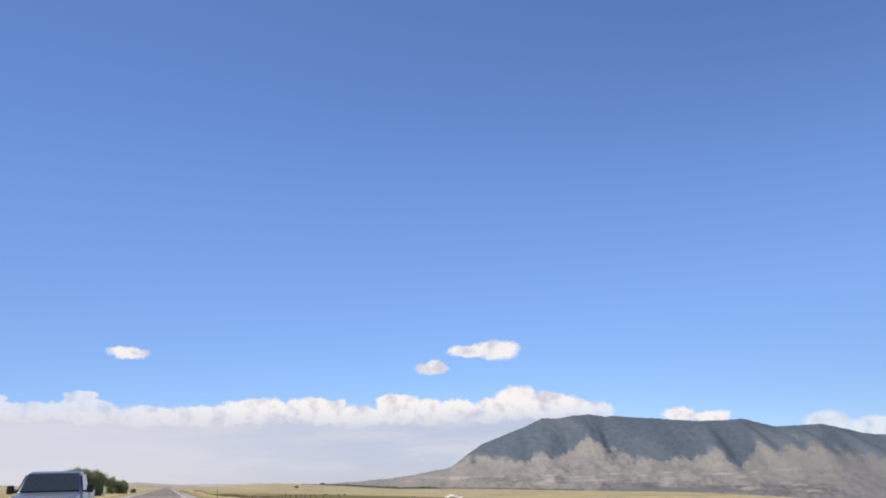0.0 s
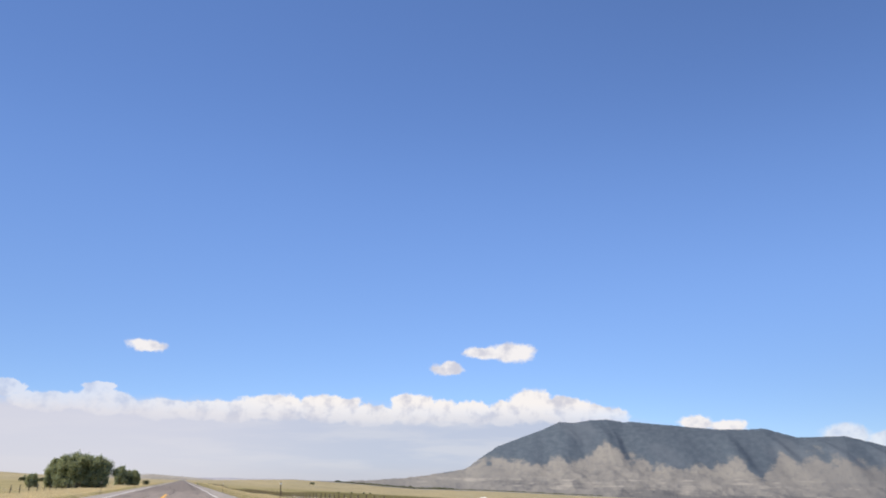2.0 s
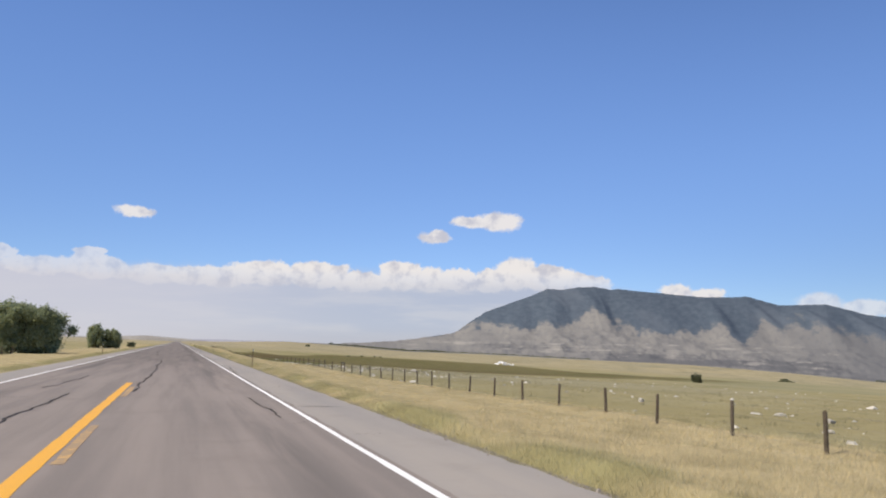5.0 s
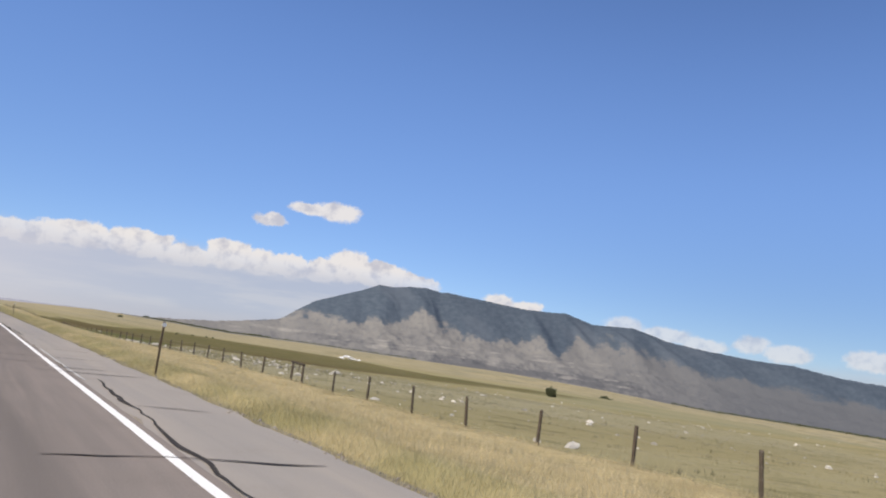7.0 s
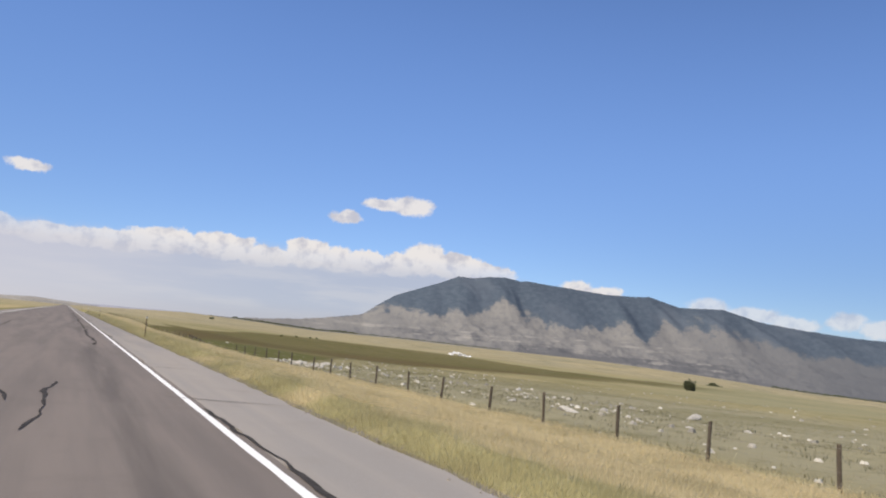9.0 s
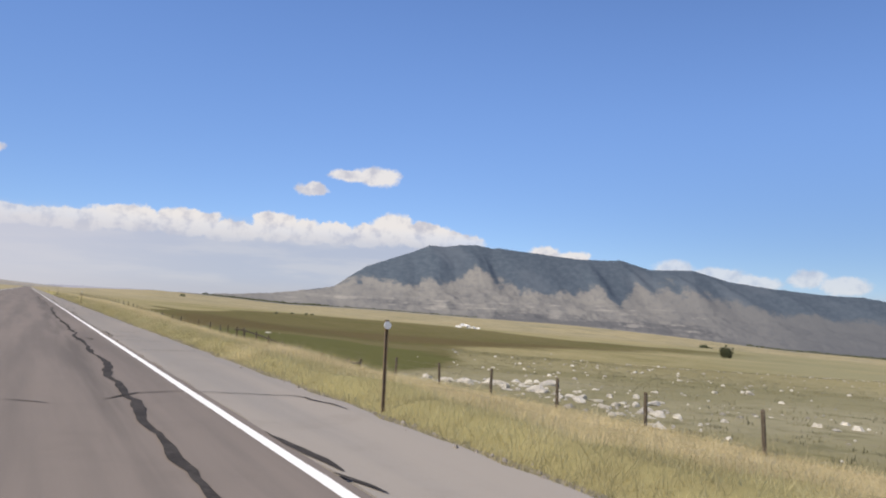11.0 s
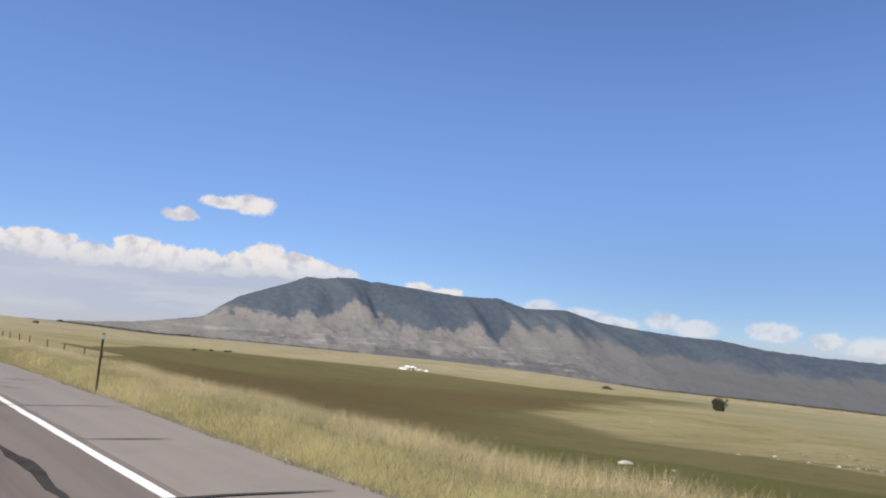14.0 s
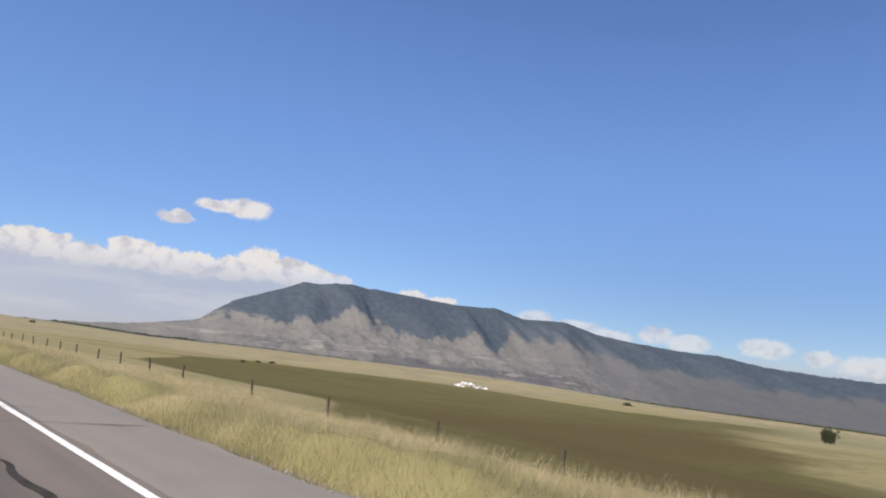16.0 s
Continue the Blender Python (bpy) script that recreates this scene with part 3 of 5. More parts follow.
# ---- road ----
def asphalt(name, base, dark, speck, newer=1.0, turn=(104, 150)):
    """newer: how much darker the resurfaced stretch ahead is."""
    m = bpy.data.materials.new(name)
    m.use_nodes = True
    t = m.node_tree
    b = t.nodes["Principled BSDF"]
    where = t.nodes.new("ShaderNodeTexCoord").outputs["Object"]
    long_way = add_node(t, "ShaderNodeVectorMath", ((0, where), (1, (1.1, 0.05, 1.0))))
    long_way.operation = "MULTIPLY"
    n1 = noise_tex(t, long_way.outputs[0], 1.3, 4.0, 0.6).outputs[0]
    n2 = noise_tex(t, where, 0.7, 5.0, 0.65).outputs[0]
    n3 = noise_tex(t, where, 70.0, 3.0, 0.7).outputs[0]
    c = blend(t, ramp(t, n1, 0.35, 0.68), base, dark)
    c = blend(t, calc(t, "MULTIPLY", ramp(t, n2, 0.5, 0.75), 0.5), c, tuple(v * 0.72 for v in base))
    c = blend(t, calc(t, "MULTIPLY", ramp(t, n3, 0.42, 0.72), 0.55), c, speck)
    place = add_node(t, "ShaderNodeSeparateXYZ", ((0, where),))
    along = place.outputs[1]
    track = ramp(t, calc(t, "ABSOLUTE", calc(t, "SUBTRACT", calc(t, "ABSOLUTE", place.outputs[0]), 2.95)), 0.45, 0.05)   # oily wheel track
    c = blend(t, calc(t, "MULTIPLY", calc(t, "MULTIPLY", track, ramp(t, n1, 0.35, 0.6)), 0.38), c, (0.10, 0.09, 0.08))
    c = blend(t, ramp(t, along, turn[0], turn[1], 0.0, 1.0 - newer), c, (0.012, 0.011, 0.010))
    t.links.new(c, b.inputs["Base Color"])
    b.inputs["Roughness"].default_value = 0.92
    b.inputs["Specular IOR Level"].default_value = 0.1
    bump = add_node(t, "ShaderNodeBump", (("Strength", 0.35), ("Distance", 0.01), ("Height", n3)))
    t.links.new(bump.outputs[0], b.inputs["Normal"])
    return m


def paint(name, colour, worn):
    m = bpy.data.materials.new(name)
    m.use_nodes = True
    t = m.node_tree
    b = t.nodes["Principled BSDF"]
    where = t.nodes.new("ShaderNodeTexCoord").outputs["Object"]
    n1 = noise_tex(t, where, 2.5, 6.0, 0.75).outputs[0]
    n2 = noise_tex(t, where, 40.0, 3.0, 0.7).outputs[0]
    c = blend(t, ramp(t, n1, worn, worn + 0.16), colour, tuple(0.5 * v + 0.07 for v in colour))
    c = blend(t, calc(t, "MULTIPLY", ramp(t, n2, 0.55, 0.75), 0.5), c, (0.17, 0.16, 0.15))
    t.links.new(c, b.inputs["Base Color"])
    b.inputs["Roughness"].default_value = 0.7
    return m


def strip(name, x0, x1, y0, y1, z, mat, parent, drop=0.0, step=None, ragged_edge=0.0, seed=1):
    """A flat strip along the road with slightly uneven long edges; drop gives it a side face."""
    ys = np.arange(y0, y1 + 0.01, step or (y1 - y0))
    verts, faces = [], []
    for k, y in enumerate(ys):
        a = ragged_edge * float(fbm(y * 1.3, 0.5, seed, 3))
        b = ragged_edge * float(fbm(y * 1.3, 7.5, seed, 3))
        verts += [(x0 + a, y, z), (x1 + b, y, z)]
        if drop:
            verts += [(x0 + a, y, z - drop), (x1 + b, y, z - drop)]
    w = 4 if drop else 2
    for k in range(len(ys) - 1):
        i, j = k * w, (k + 1) * w
        faces.append((i, i + 1, j + 1, j))
        if drop:
            faces += [(i, j, j + 2, i + 2), (i + 1, i + 3, j + 3, j + 1)]
    return link_mesh(name, verts, faces, mat, parent)


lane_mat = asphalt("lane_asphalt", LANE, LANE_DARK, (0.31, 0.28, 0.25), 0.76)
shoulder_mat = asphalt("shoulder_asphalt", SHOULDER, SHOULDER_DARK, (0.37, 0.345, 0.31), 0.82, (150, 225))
white_mat = paint("white_road_paint", (0.90, 0.87, 0.80), 0.60)
worn_white_mat = paint("worn_white_paint", (0.62, 0.60, 0.55), 0.44)
yellow_mat = paint("yellow_road_paint", (0.80, 0.40, 0.035), 0.60)
worn_yellow_mat = paint("worn_yellow_paint", (0.60, 0.36, 0.11), 0.36)
hair_mat = material("fine_crack", (0.10, 0.09, 0.081), 0.9, spread=0.4, scale=3.0)
seal_mat = material("crack_sealant", (0.078, 0.070, 0.064), 0.9, spread=0.4, scale=3.0, bump=0.2, bump_scale=60)

for m in (seal_mat, hair_mat):
    m.node_tree.nodes["Principled BSDF"].inputs["Specular IOR Level"].default_value = 0.05

road = tagged(new("road"), "straight two-lane asphalt road with sealed cracks", "road", kind="structure")
strip("carriageway", -4.08, 4.08, -300, 2600, 0.0, lane_mat, road, 0.12)
strip("shoulder", 4.08, EDGE, -60, 420, -0.003, shoulder_mat, road, 0.14, 0.4, 0.10, 3)
strip("shoulder", -EDGE, -4.08, -60, 420, -0.003, shoulder_mat, road, 0.14, 0.4, 0.10, 5)
strip("shoulder", 4.08, EDGE, 420, 2600, -0.003, shoulder_mat, road, 0.14)
strip("shoulder", -EDGE, -4.08, 420, 2600, -0.003, shoulder_mat, road, 0.14)
strip("edge_line", 3.89, 3.99, -60, 420, 0.004, white_mat, road, 0.0, 0.5, 0.012, 7)
strip("edge_line", 3.87, 4.01, 420, 2600, 0.004, white_mat, road)
strip("edge_line", -4.0, -3.88, -60, 420, 0.004, white_mat, road, 0.0, 0.5, 0.012, 9)
strip("edge_line", -4.01, -3.87, 420, 2600, 0.004, white_mat, road)
strip("centre_line", -0.10, 0.11, -60, 108, 0.004, yellow_mat, road, 0.0, 0.4, 0.02, 11)
strip("old_edge_line", 4.12, 4.155, 124.5, 133, 0.004, worn_white_mat, road, 0.0, 0.5, 0.02, 15)
for y in (-19, -7, 5, 17, 29, 41, 53, 65, 77, 89.5, 101):
    strip("dashed_line", 0.17, 0.31, y, y + 4.6, 0.004, worn_yellow_mat, road, 0.0, 0.4, 0.03, 13)


def seal(points, width, seed, stray=0.16, mat=None):
    """A wandering band of crack sealant through the given plan points."""
    pts = np.array(points, float)
    seg = np.hypot(*np.diff(pts, axis=0).T)
    s = np.concatenate([[0], np.cumsum(seg)])
    d = np.arange(0, s[-1], 0.22)
    px, py = np.interp(d, s, pts[:, 0]), np.interp(d, s, pts[:, 1])
    tx, ty = np.gradient(px), np.gradient(py)
    ln = np.hypot(tx, ty) + 1e-9
    nx, ny = -ty / ln, tx / ln
    off = stray * fbm(d * 0.5, d * 0 + seed, seed, 4) + 0.05 * fbm(d * 2.2, d * 0 + seed, seed + 9, 2)
    px, py = px + nx * off, py + ny * off
    w = width * (0.3 + 1.3 * value_noise(d * 1.1, d * 0 + 5, seed + 3)) * np.minimum(1, np.minimum(d, d[-1] - d) * 2 + 0.25) / 2
    z = 0.006 + 0.004 * ((seed * 37) % 101) / 101     # no two bands lie in one plane
    verts, faces = [], []
    for i in range(len(d)):
        x1, x2 = px[i] + nx[i] * w[i], px[i] - nx[i] * w[i]
        verts += [(min(max(x1, -5.4), 5.4), py[i] + ny[i] * w[i], z), (min(max(x2, -5.4), 5.4), py[i] - ny[i] * w[i], z)]
    for i in range(len(d) - 1):
        faces.append((2 * i, 2 * i + 1, 2 * i + 3, 2 * i + 2))
    link_mesh("crack_seal", verts, faces, mat or seal_mat, road)


rng = random.Random(7)
# long seals in the lanes
LANE_SEALS = (((3.2, 171), (3.15, 180), (3.24, 190), (3.22, 199), (3.27, 208)), ((3.2, 209), (3.15, 214), (3.3, 222), (3.34, 229)), ((3.3, 232), (3.2, 239), (3.33, 246), (3.27, 254), (3.17, 262), (3.25, 300)),
              ((0.35, 103), (0.5, 117), (0.43, 142)), ((-0.3, 160), (-0.8, 180), (-1.0, 200)), ((-2.2, 105), (-1.8, 114)), ((-2.76, 70), (-2.7, 74.4), (-2.4, 81)), ((-0.9, 66.5), (-0.88, 69.2)), ((-1.45, 72), (-1.2, 74.8)), ((3.06, 73.8), (3.16, 71.4), (3.05, 67)))
for k, pts in enumerate(LANE_SEALS):
    seal(pts, 0.09 if k < 3 else 0.06, 100 + k, 0.14)
# sealed and open cracks: width, where they begin and end, and how far they bow out
CRACKS_FIRST = ((0.05, 1.83, 73.1, 3.5, 74, -0.31), (0.05, 3.5, 74, 4.5, 73.3, 0.09), (0.03, 4.02, 75.4, 4.37, 75, 0), (0.05, -1.44, 76.1, -1.37, 78.9, -0.01), (0.05, -1.37, 78.9, -1.27, 80.1, 0),
                (0.06, 2.98, 76.7, 3.2, 74.4, 0.02), (0.03, 4.18, 77.8, 5.43, 77, 0), (0.03, 4.15, 78.7, 5.09, 78.4, 0), (0.06, 4.19, 80.4, 4.12, 75.6, 0.07), (0.06, 4.12, 75.6, 4.1, 74.4, 0),
                (0.03, 4.31, 80.9, 5.2, 80.7, 0), (0.05, -1, 81.2, -1, 84.6, -0.07), (0.05, -1, 84.6, -2.15, 86.8, -0.49), (0.05, 2.69, 81.2, 3.65, 81.6, -0.43), (0.05, 3.65, 81.6, 4.57, 81.5, 0.23),
                (0.04, 0.69, 81.4, 2.72, 80.6, -0.01),)
CRACKS_FIRST_2 = ((0.04, 2.72, 80.6, 4.05, 80.3, -0.08), (0.06, 3.15, 81.8, 3.31, 78.9, 0.11), (0.06, 3.31, 78.9, 3.38, 78.1, 0), (0.06, 4.1, 83.2, 4.19, 81.2, 0.03), (0.06, 4.19, 81.2, 4.13, 78.9, 0.06),
                  (0.04, -3.02, 84.2, -2.56, 90.6, -0.51), (0.03, 4.54, 85.6, 5.4, 84.8, 0), (0.05, 0.29, 85.6, 0.7, 84.7, -0.13), (0.05, 0.7, 84.7, 1.02, 84.9, 0), (0.03, -0.87, 86.1, 2.68, 84.5, 0.24),
                  (0.03, 2.68, 84.5, 5.59, 82.9, -0.17), (0.05, -1.32, 89.9, -1.16, 102.7, 0.11), (0.03, 4.22, 91.6, 4.83, 91.7, 0), (0.03, 3.5, 93.3, 3.96, 94, 0), (0.04, -2.52, 95, -2.5, 100.4, 0),
                  (0.05, 3.32, 100.2, 3.46, 94.3, -0.04),)
CRACKS_MIDDLE = ((0.05, 2.97, 133.1, 3.97, 133.5, 0.01), (0.05, 3.97, 133.5, 5.39, 132.8, -0.01), (0.05, 2.51, 134.8, 4.01, 134.7, 0.06), (0.05, 4.01, 134.7, 4.7, 134.3, 0), (0.04, 1.79, 136.6, 2.83, 135.5, 0.21),
                 (0.04, 2.83, 135.5, 3.07, 134.9, 0), (0.03, 1.58, 140.2, 3.38, 138.8, 0.1), (0.03, 3.38, 138.8, 5.22, 137.6, -0.11), (0.05, 4.26, 142.3, 5.52, 141.8, 0.01), (0.05, 1.65, 144, 2.4, 143.7, 0),
                 (0.05, 4.1, 144.7, 4.35, 142.3, 0.01), (0.04, 4.11, 144.7, 5.18, 144.5, 0), (0.03, 1.58, 144.9, 3.74, 144, 0.22), (0.03, 3.62, 154.5, 5.46, 153.6, 0),
                 (0.06, 2.15, 156.5, 2.03, 153, -0.2),)
CRACKS_MIDDLE_2 = ((0.06, 2.03, 153, 1.73, 150.7, 0.11), (0.05, 0.95, 156.9, 1.53, 153.4, 0.08), (0.07, 4.1, 181.9, 4.17, 180.1, -0), (0.07, 4.17, 180.1, 4.19, 179.4, 0), (0.05, 2.9, 184.4, 3.98, 185, 0.28),
                   (0.05, 3.98, 185, 5.44, 182.9, 0.62), (0.04, 1.85, 184.6, 2.4, 184.1, 0.07),)
CRACKS_FAR = ((0.05, 3.59, 192.5, 5.44, 191.8, 0.09), (0.04, 4.11, 195.9, 5.44, 194.9, -0.08), (0.05, 3.32, 196.6, 3.48, 195.4, 0.17), (0.05, 3.48, 195.4, 3.23, 195.2, 0), (0.05, 4.03, 197.2, 4.87, 196.9, 0.03),
              (0.04, 3.35, 198.9, 4.34, 198.7, -0.01), (0.04, 4.34, 198.7, 4.58, 198.9, 0), (0.09, 4.1, 200, 4.13, 198.2, 0.07), (0.09, 4.13, 198.2, 4.16, 197.3, 0), (0.05, 3.39, 200.6, 4.14, 200, -0.1),
              (0.05, 4.14, 200, 5.43, 199.2, 0.03), (0.04, 2.91, 201, 3.22, 200.9, 0), (0.03, 4.11, 202.7, 4.68, 202.2, 0), (0.03, 3.55, 207.7, 5.48, 206.4, 0.08), (0.05, 4.21, 216.8, 5.16, 216.2, -0.11),
              (0.06, 3.5, 216.9, 3.99, 217.1, -0.06),)
CRACKS_FAR_2 = ((0.04, 4.23, 217.1, 4.63, 217, 0), (0.05, 3.62, 218, 4.16, 217.6, 0.15), (0.05, 4.16, 217.6, 5.46, 216.7, 0.07), (0.09, 4.1, 220.2, 4.2, 217.4, 0.07), (0.09, 4.2, 217.4, 4.27, 216.2, -0.01),
                (0.03, 4.21, 221.3, 5.37, 220.6, 0.1),)
CRACKS_LAST = ((0.06, 4.41, 227.3, 4.52, 226.1, 0.04), (0.06, 4.16, 227.5, 4.27, 225.9, 0.06), (0.04, 4.15, 229.9, 4.65, 229.4, 0), (0.05, 5.24, 230.1, 5.19, 228.1, 0.06), (0.09, 4.1, 244.5, 4.18, 242.9, 0.04),
               (0.09, 4.18, 242.9, 4.72, 242.7, -0.23), (0.05, 3.35, 245.1, 4.48, 244.9, 0.12), (0.05, 4.48, 244.9, 5.39, 244.4, -0.02), (0.04, 3.72, 246.6, 4.83, 246.1, 0.07), (0.09, 3.29, 246.9, 3.43, 244.4, -0.04),
               (0.09, 3.43, 244.4, 4.15, 244, -0.18), (0.08, 4.18, 253.7, 4.34, 249.9, -0.15), (0.09, 4.12, 256.3, 4.36, 254.9, -0.12), (0.09, 4.36, 254.9, 4.28, 254.4, 0), (0.03, 3.47, 256.6, 3.83, 256.5, 0),
               (0.03, 3.94, 257.3, 5.39, 256.5, 0.07),)
CRACKS_LAST_2 = ((0.1, 4.12, 260.8, 4.13, 254.3, 0.14), (0.1, 4.13, 254.3, 4.2, 251.7, -0.06), (0.05, 3.97, 260.9, 4.47, 260.6, 0), (0.08, 3.05, 262.4, 3.17, 261.7, 0.09), (0.08, 3.17, 261.7, 3.17, 261.2, 0),
                 (0.09, 4.1, 263.7, 4.38, 261.9, 0.14), (0.09, 4.38, 261.9, 4.31, 260.6, -0.03), (0.04, 3.42, 265.1, 5.38, 263.8, -0.15),)
for k, (w, x0, y0, x1, y1, bow) in enumerate(CRACKS_FIRST + CRACKS_FIRST_2 + CRACKS_MIDDLE + CRACKS_MIDDLE_2 + CRACKS_FAR + CRACKS_FAR_2 + CRACKS_LAST + CRACKS_LAST_2):
    run = math.hypot(x1 - x0, y1 - y0)
    middle = ((x0 + x1) / 2 - (y1 - y0) / run * bow, (y0 + y1) / 2 + (x1 - x0) / run * bow)
    seal(((x0, y0), middle, (x1, y1)), w, 500 + k, 0.1, hair_mat if w < 0.045 else seal_mat)
# open joint along the edge line
seal(((4.14, 115.4), (4.18, 117.4), (4.17, 119), (4.25, 121), (4.28, 122.6), (4.36, 125)), 0.055, 640, 0.07)
seal(((4.24, 140.9), (4.15, 143.4), (4.1, 146), (4.08, 149), (4.06, 153)), 0.06, 641, 0.07)
# cracks across the road: y, then the x where they begin and end
ACROSS = ((97, 4.1, 5.3), (105, 4.0, 5.4), (112, 4.1, 5.3), (117.5, 3.0, 5.3), (121, 4.1, 5.2), (125.9, 3.4, 5.4), (127.0, 3.8, 4.9), (128.0, 0.9, 3.8), (129.8, 0.6, 5.4), (161, 4.1, 5.3), (168, 3.9, 5.4),
          (176, 4.1, 5.2), (210.6, 2.8, 5.4), (213.5, 3.0, 5.2), (233, 2.4, 5.4), (236, 3.9, 5.1), (239.6, 3.0, 5.4), (250.0, 3.0, 5.2))
for k, (y, a, b) in enumerate(ACROSS):
    seal(((a, y + 0.2), ((a + b) / 2, y + 0.08 * math.sin(k * 2.1)), (b, y - 0.2)), 0.045, 200 + k, 0.22, hair_mat if k % 3 else seal_mat)
y = 40.0
while y < 330:
    if not 66 < y < 266:
        a = rng.uniform(-4, 3)
        seal(((a, y), (a + rng.uniform(1.5, 4), y + rng.uniform(-0.3, 0.3))), 0.04, int(y * 10), 0.2, hair_mat)
    if y > 266:
        a = rng.uniform(3.2, 4.3)
        seal(((a, y + 2), (5.35, y + 1.7)), 0.045, int(y * 10) + 6, 0.2, hair_mat)
        seal(((rng.uniform(2.2, 3.4), y + 4), (rng.uniform(4.2, 5.2), y + 3.8)), 0.045, int(y * 10) + 8, 0.25, hair_mat)
    if 66 < y < 100:
        y = 100.0
    a = rng.uniform(-4.2, -1.6)
    seal(((a, y + 1), (a + rng.uniform(1, 2.4), y + 1 + rng.uniform(-0.3, 0.3))), 0.04, int(y * 10) + 3, 0.25, hair_mat)
    y += rng.uniform(3.5, 8.0)
# ---- fences ----
wood_mat = material("weathered_wood", (0.15, 0.115, 0.08), 0.95, spread=0.45, scale=6.0, bump=0.5, bump_scale=40, per_object=0.35)
dark_wood_mat = material("dark_damp_wood", (0.075, 0.060, 0.045), 0.95, spread=0.4, scale=6.0, bump=0.5, bump_scale=40)
wire_mat = material("rusty_wire", (0.34, 0.30, 0.24), 0.6, 0.3, spread=0.3, scale=8)
steel_mat = material("rusty_steel", (0.25, 0.18, 0.11), 0.8, 0.0, spread=0.4, scale=9, bump=0.2, bump_scale=60)
disc_mat = material("white_reflector", (0.82, 0.82, 0.80), 0.35, spread=0.06, scale=20)


def post_mesh(r, h, seed):
    bm = bmesh.new()
    bmesh.ops.create_cone(bm, cap_ends=True, segments=9, radius1=r * 1.06, radius2=r * 0.92, depth=h)
    bmesh.ops.subdivide_edges(bm, edges=[e for e in bm.edges if abs(e.verts[0].co.z - e.verts[1].co.z) > h / 2], cuts=3)
    g = random.Random(seed)
    lean = g.uniform(-0.03, 0.03)
    for v in bm.verts:
        k = 1 + g.uniform(-0.12, 0.12)
        v.co = Vector((v.co.x * k + lean * v.co.z, v.co.y * k, v.co.z + h / 2 + (g.uniform(-0.03, 0.03) if v.co.z > h * 0.45 else 0)))
    return bm


def build_fence(label, ys, line, height, wires, group):
    base = tagged(new("fence"), label, "fence", group)
    proto = [part("post", post_mesh(0.042, height + 0.35, 70 + k), wood_mat, base) for k in range(4)]
    g = random.Random(len(ys))
    spots = []
    for k, yy in enumerate(ys):
        xx = float(line(yy))
        zz = float(land(xx, yy)) - 0.35
        m = pose(xx, yy, zz, g.uniform(-3.5, 3.5), g.uniform(-3.5, 3.5), g.uniform(0, 360))
        if k < 4:
            proto[k].matrix_basis = m
        else:
            again(proto[k % 4], m, base)
        spots.append((xx, yy, zz + 0.35))
    for level in wires:
        verts, faces = [], []
        for k, (xx, yy, zz) in enumerate(spots):
            for dx, dz in ((-0.0012, -0.0012), (0.0012, -0.0012), (0, 0.0012)):
                verts.append((xx - 0.07 + dx, yy, zz + level * height + dz))
            if k:
                i, j = 3 * (k - 1), 3 * k
                faces += [(i, i + 1, j + 1, j), (i + 1, i + 2, j + 2, j + 1), (i + 2, i, j, j + 2)]
        link_mesh("wire", verts, faces, wire_mat, base)
    return base, spots


seen = [75, 77.6, 80.1, 82.6, 85.2, 87.8, 90.5, 93.1, 96.0, 98.5, 101.6, 104.5, 107.4, 110.4, 113.3, 116.2, 119.1, 122.1, 125.2, 128.3, 131.2, 134.2, 136.9, 144.4, 147.3, 150.4, 153.3, 156.1, 159.1,
        162.0, 165.3, 168.0, 171.3, 174.3, 177.2, 180.0, 184.1, 187.1, 190.2, 193.3, 196.3, 199.7, 221.5, 225.7, 227.9, 231.5, 235.6, 243.5, 248.0, 253.9, 258.1, 269.4, 273.6,
        277.8, 283, 288.3, 295.2, 299.5, 304.3, 308.7, 313.5, 317.9]
ys = seen + [50 + 2.7 * k for k in range(9)] + [322 + 4.4 * k for k in range(18)]
ys.sort()
fence, spots = build_fence("barbed-wire fence on weathered brown wooden posts", ys, fence_x, 0.82, (0.2, 0.45, 0.7, 0.93), "roadside fences")
# braced pair of posts
for yy in (140.16, 141.33):
    xx = 14.2
    part("brace_post", post_mesh(0.05, 1.15, int(yy)), wood_mat, fence).matrix_basis = pose(xx, yy, float(land(xx, yy)) - 0.35, 1, 0, yy)
z = float(land(14.2, 140.7))
part("brace_rail", rod(0.045, 1.35, 9, (0, 0, 0), "Y"), dark_wood_mat, fence).matrix_basis = pose(14.2, 140.75, z + 0.79, 2.0)
for yy in (140.45, 141.05):
    part("hanging_stick", rod(0.018, 0.24, 6), wood_mat, fence).matrix_basis = pose(14.14, yy, z + 0.62, 8, 4)
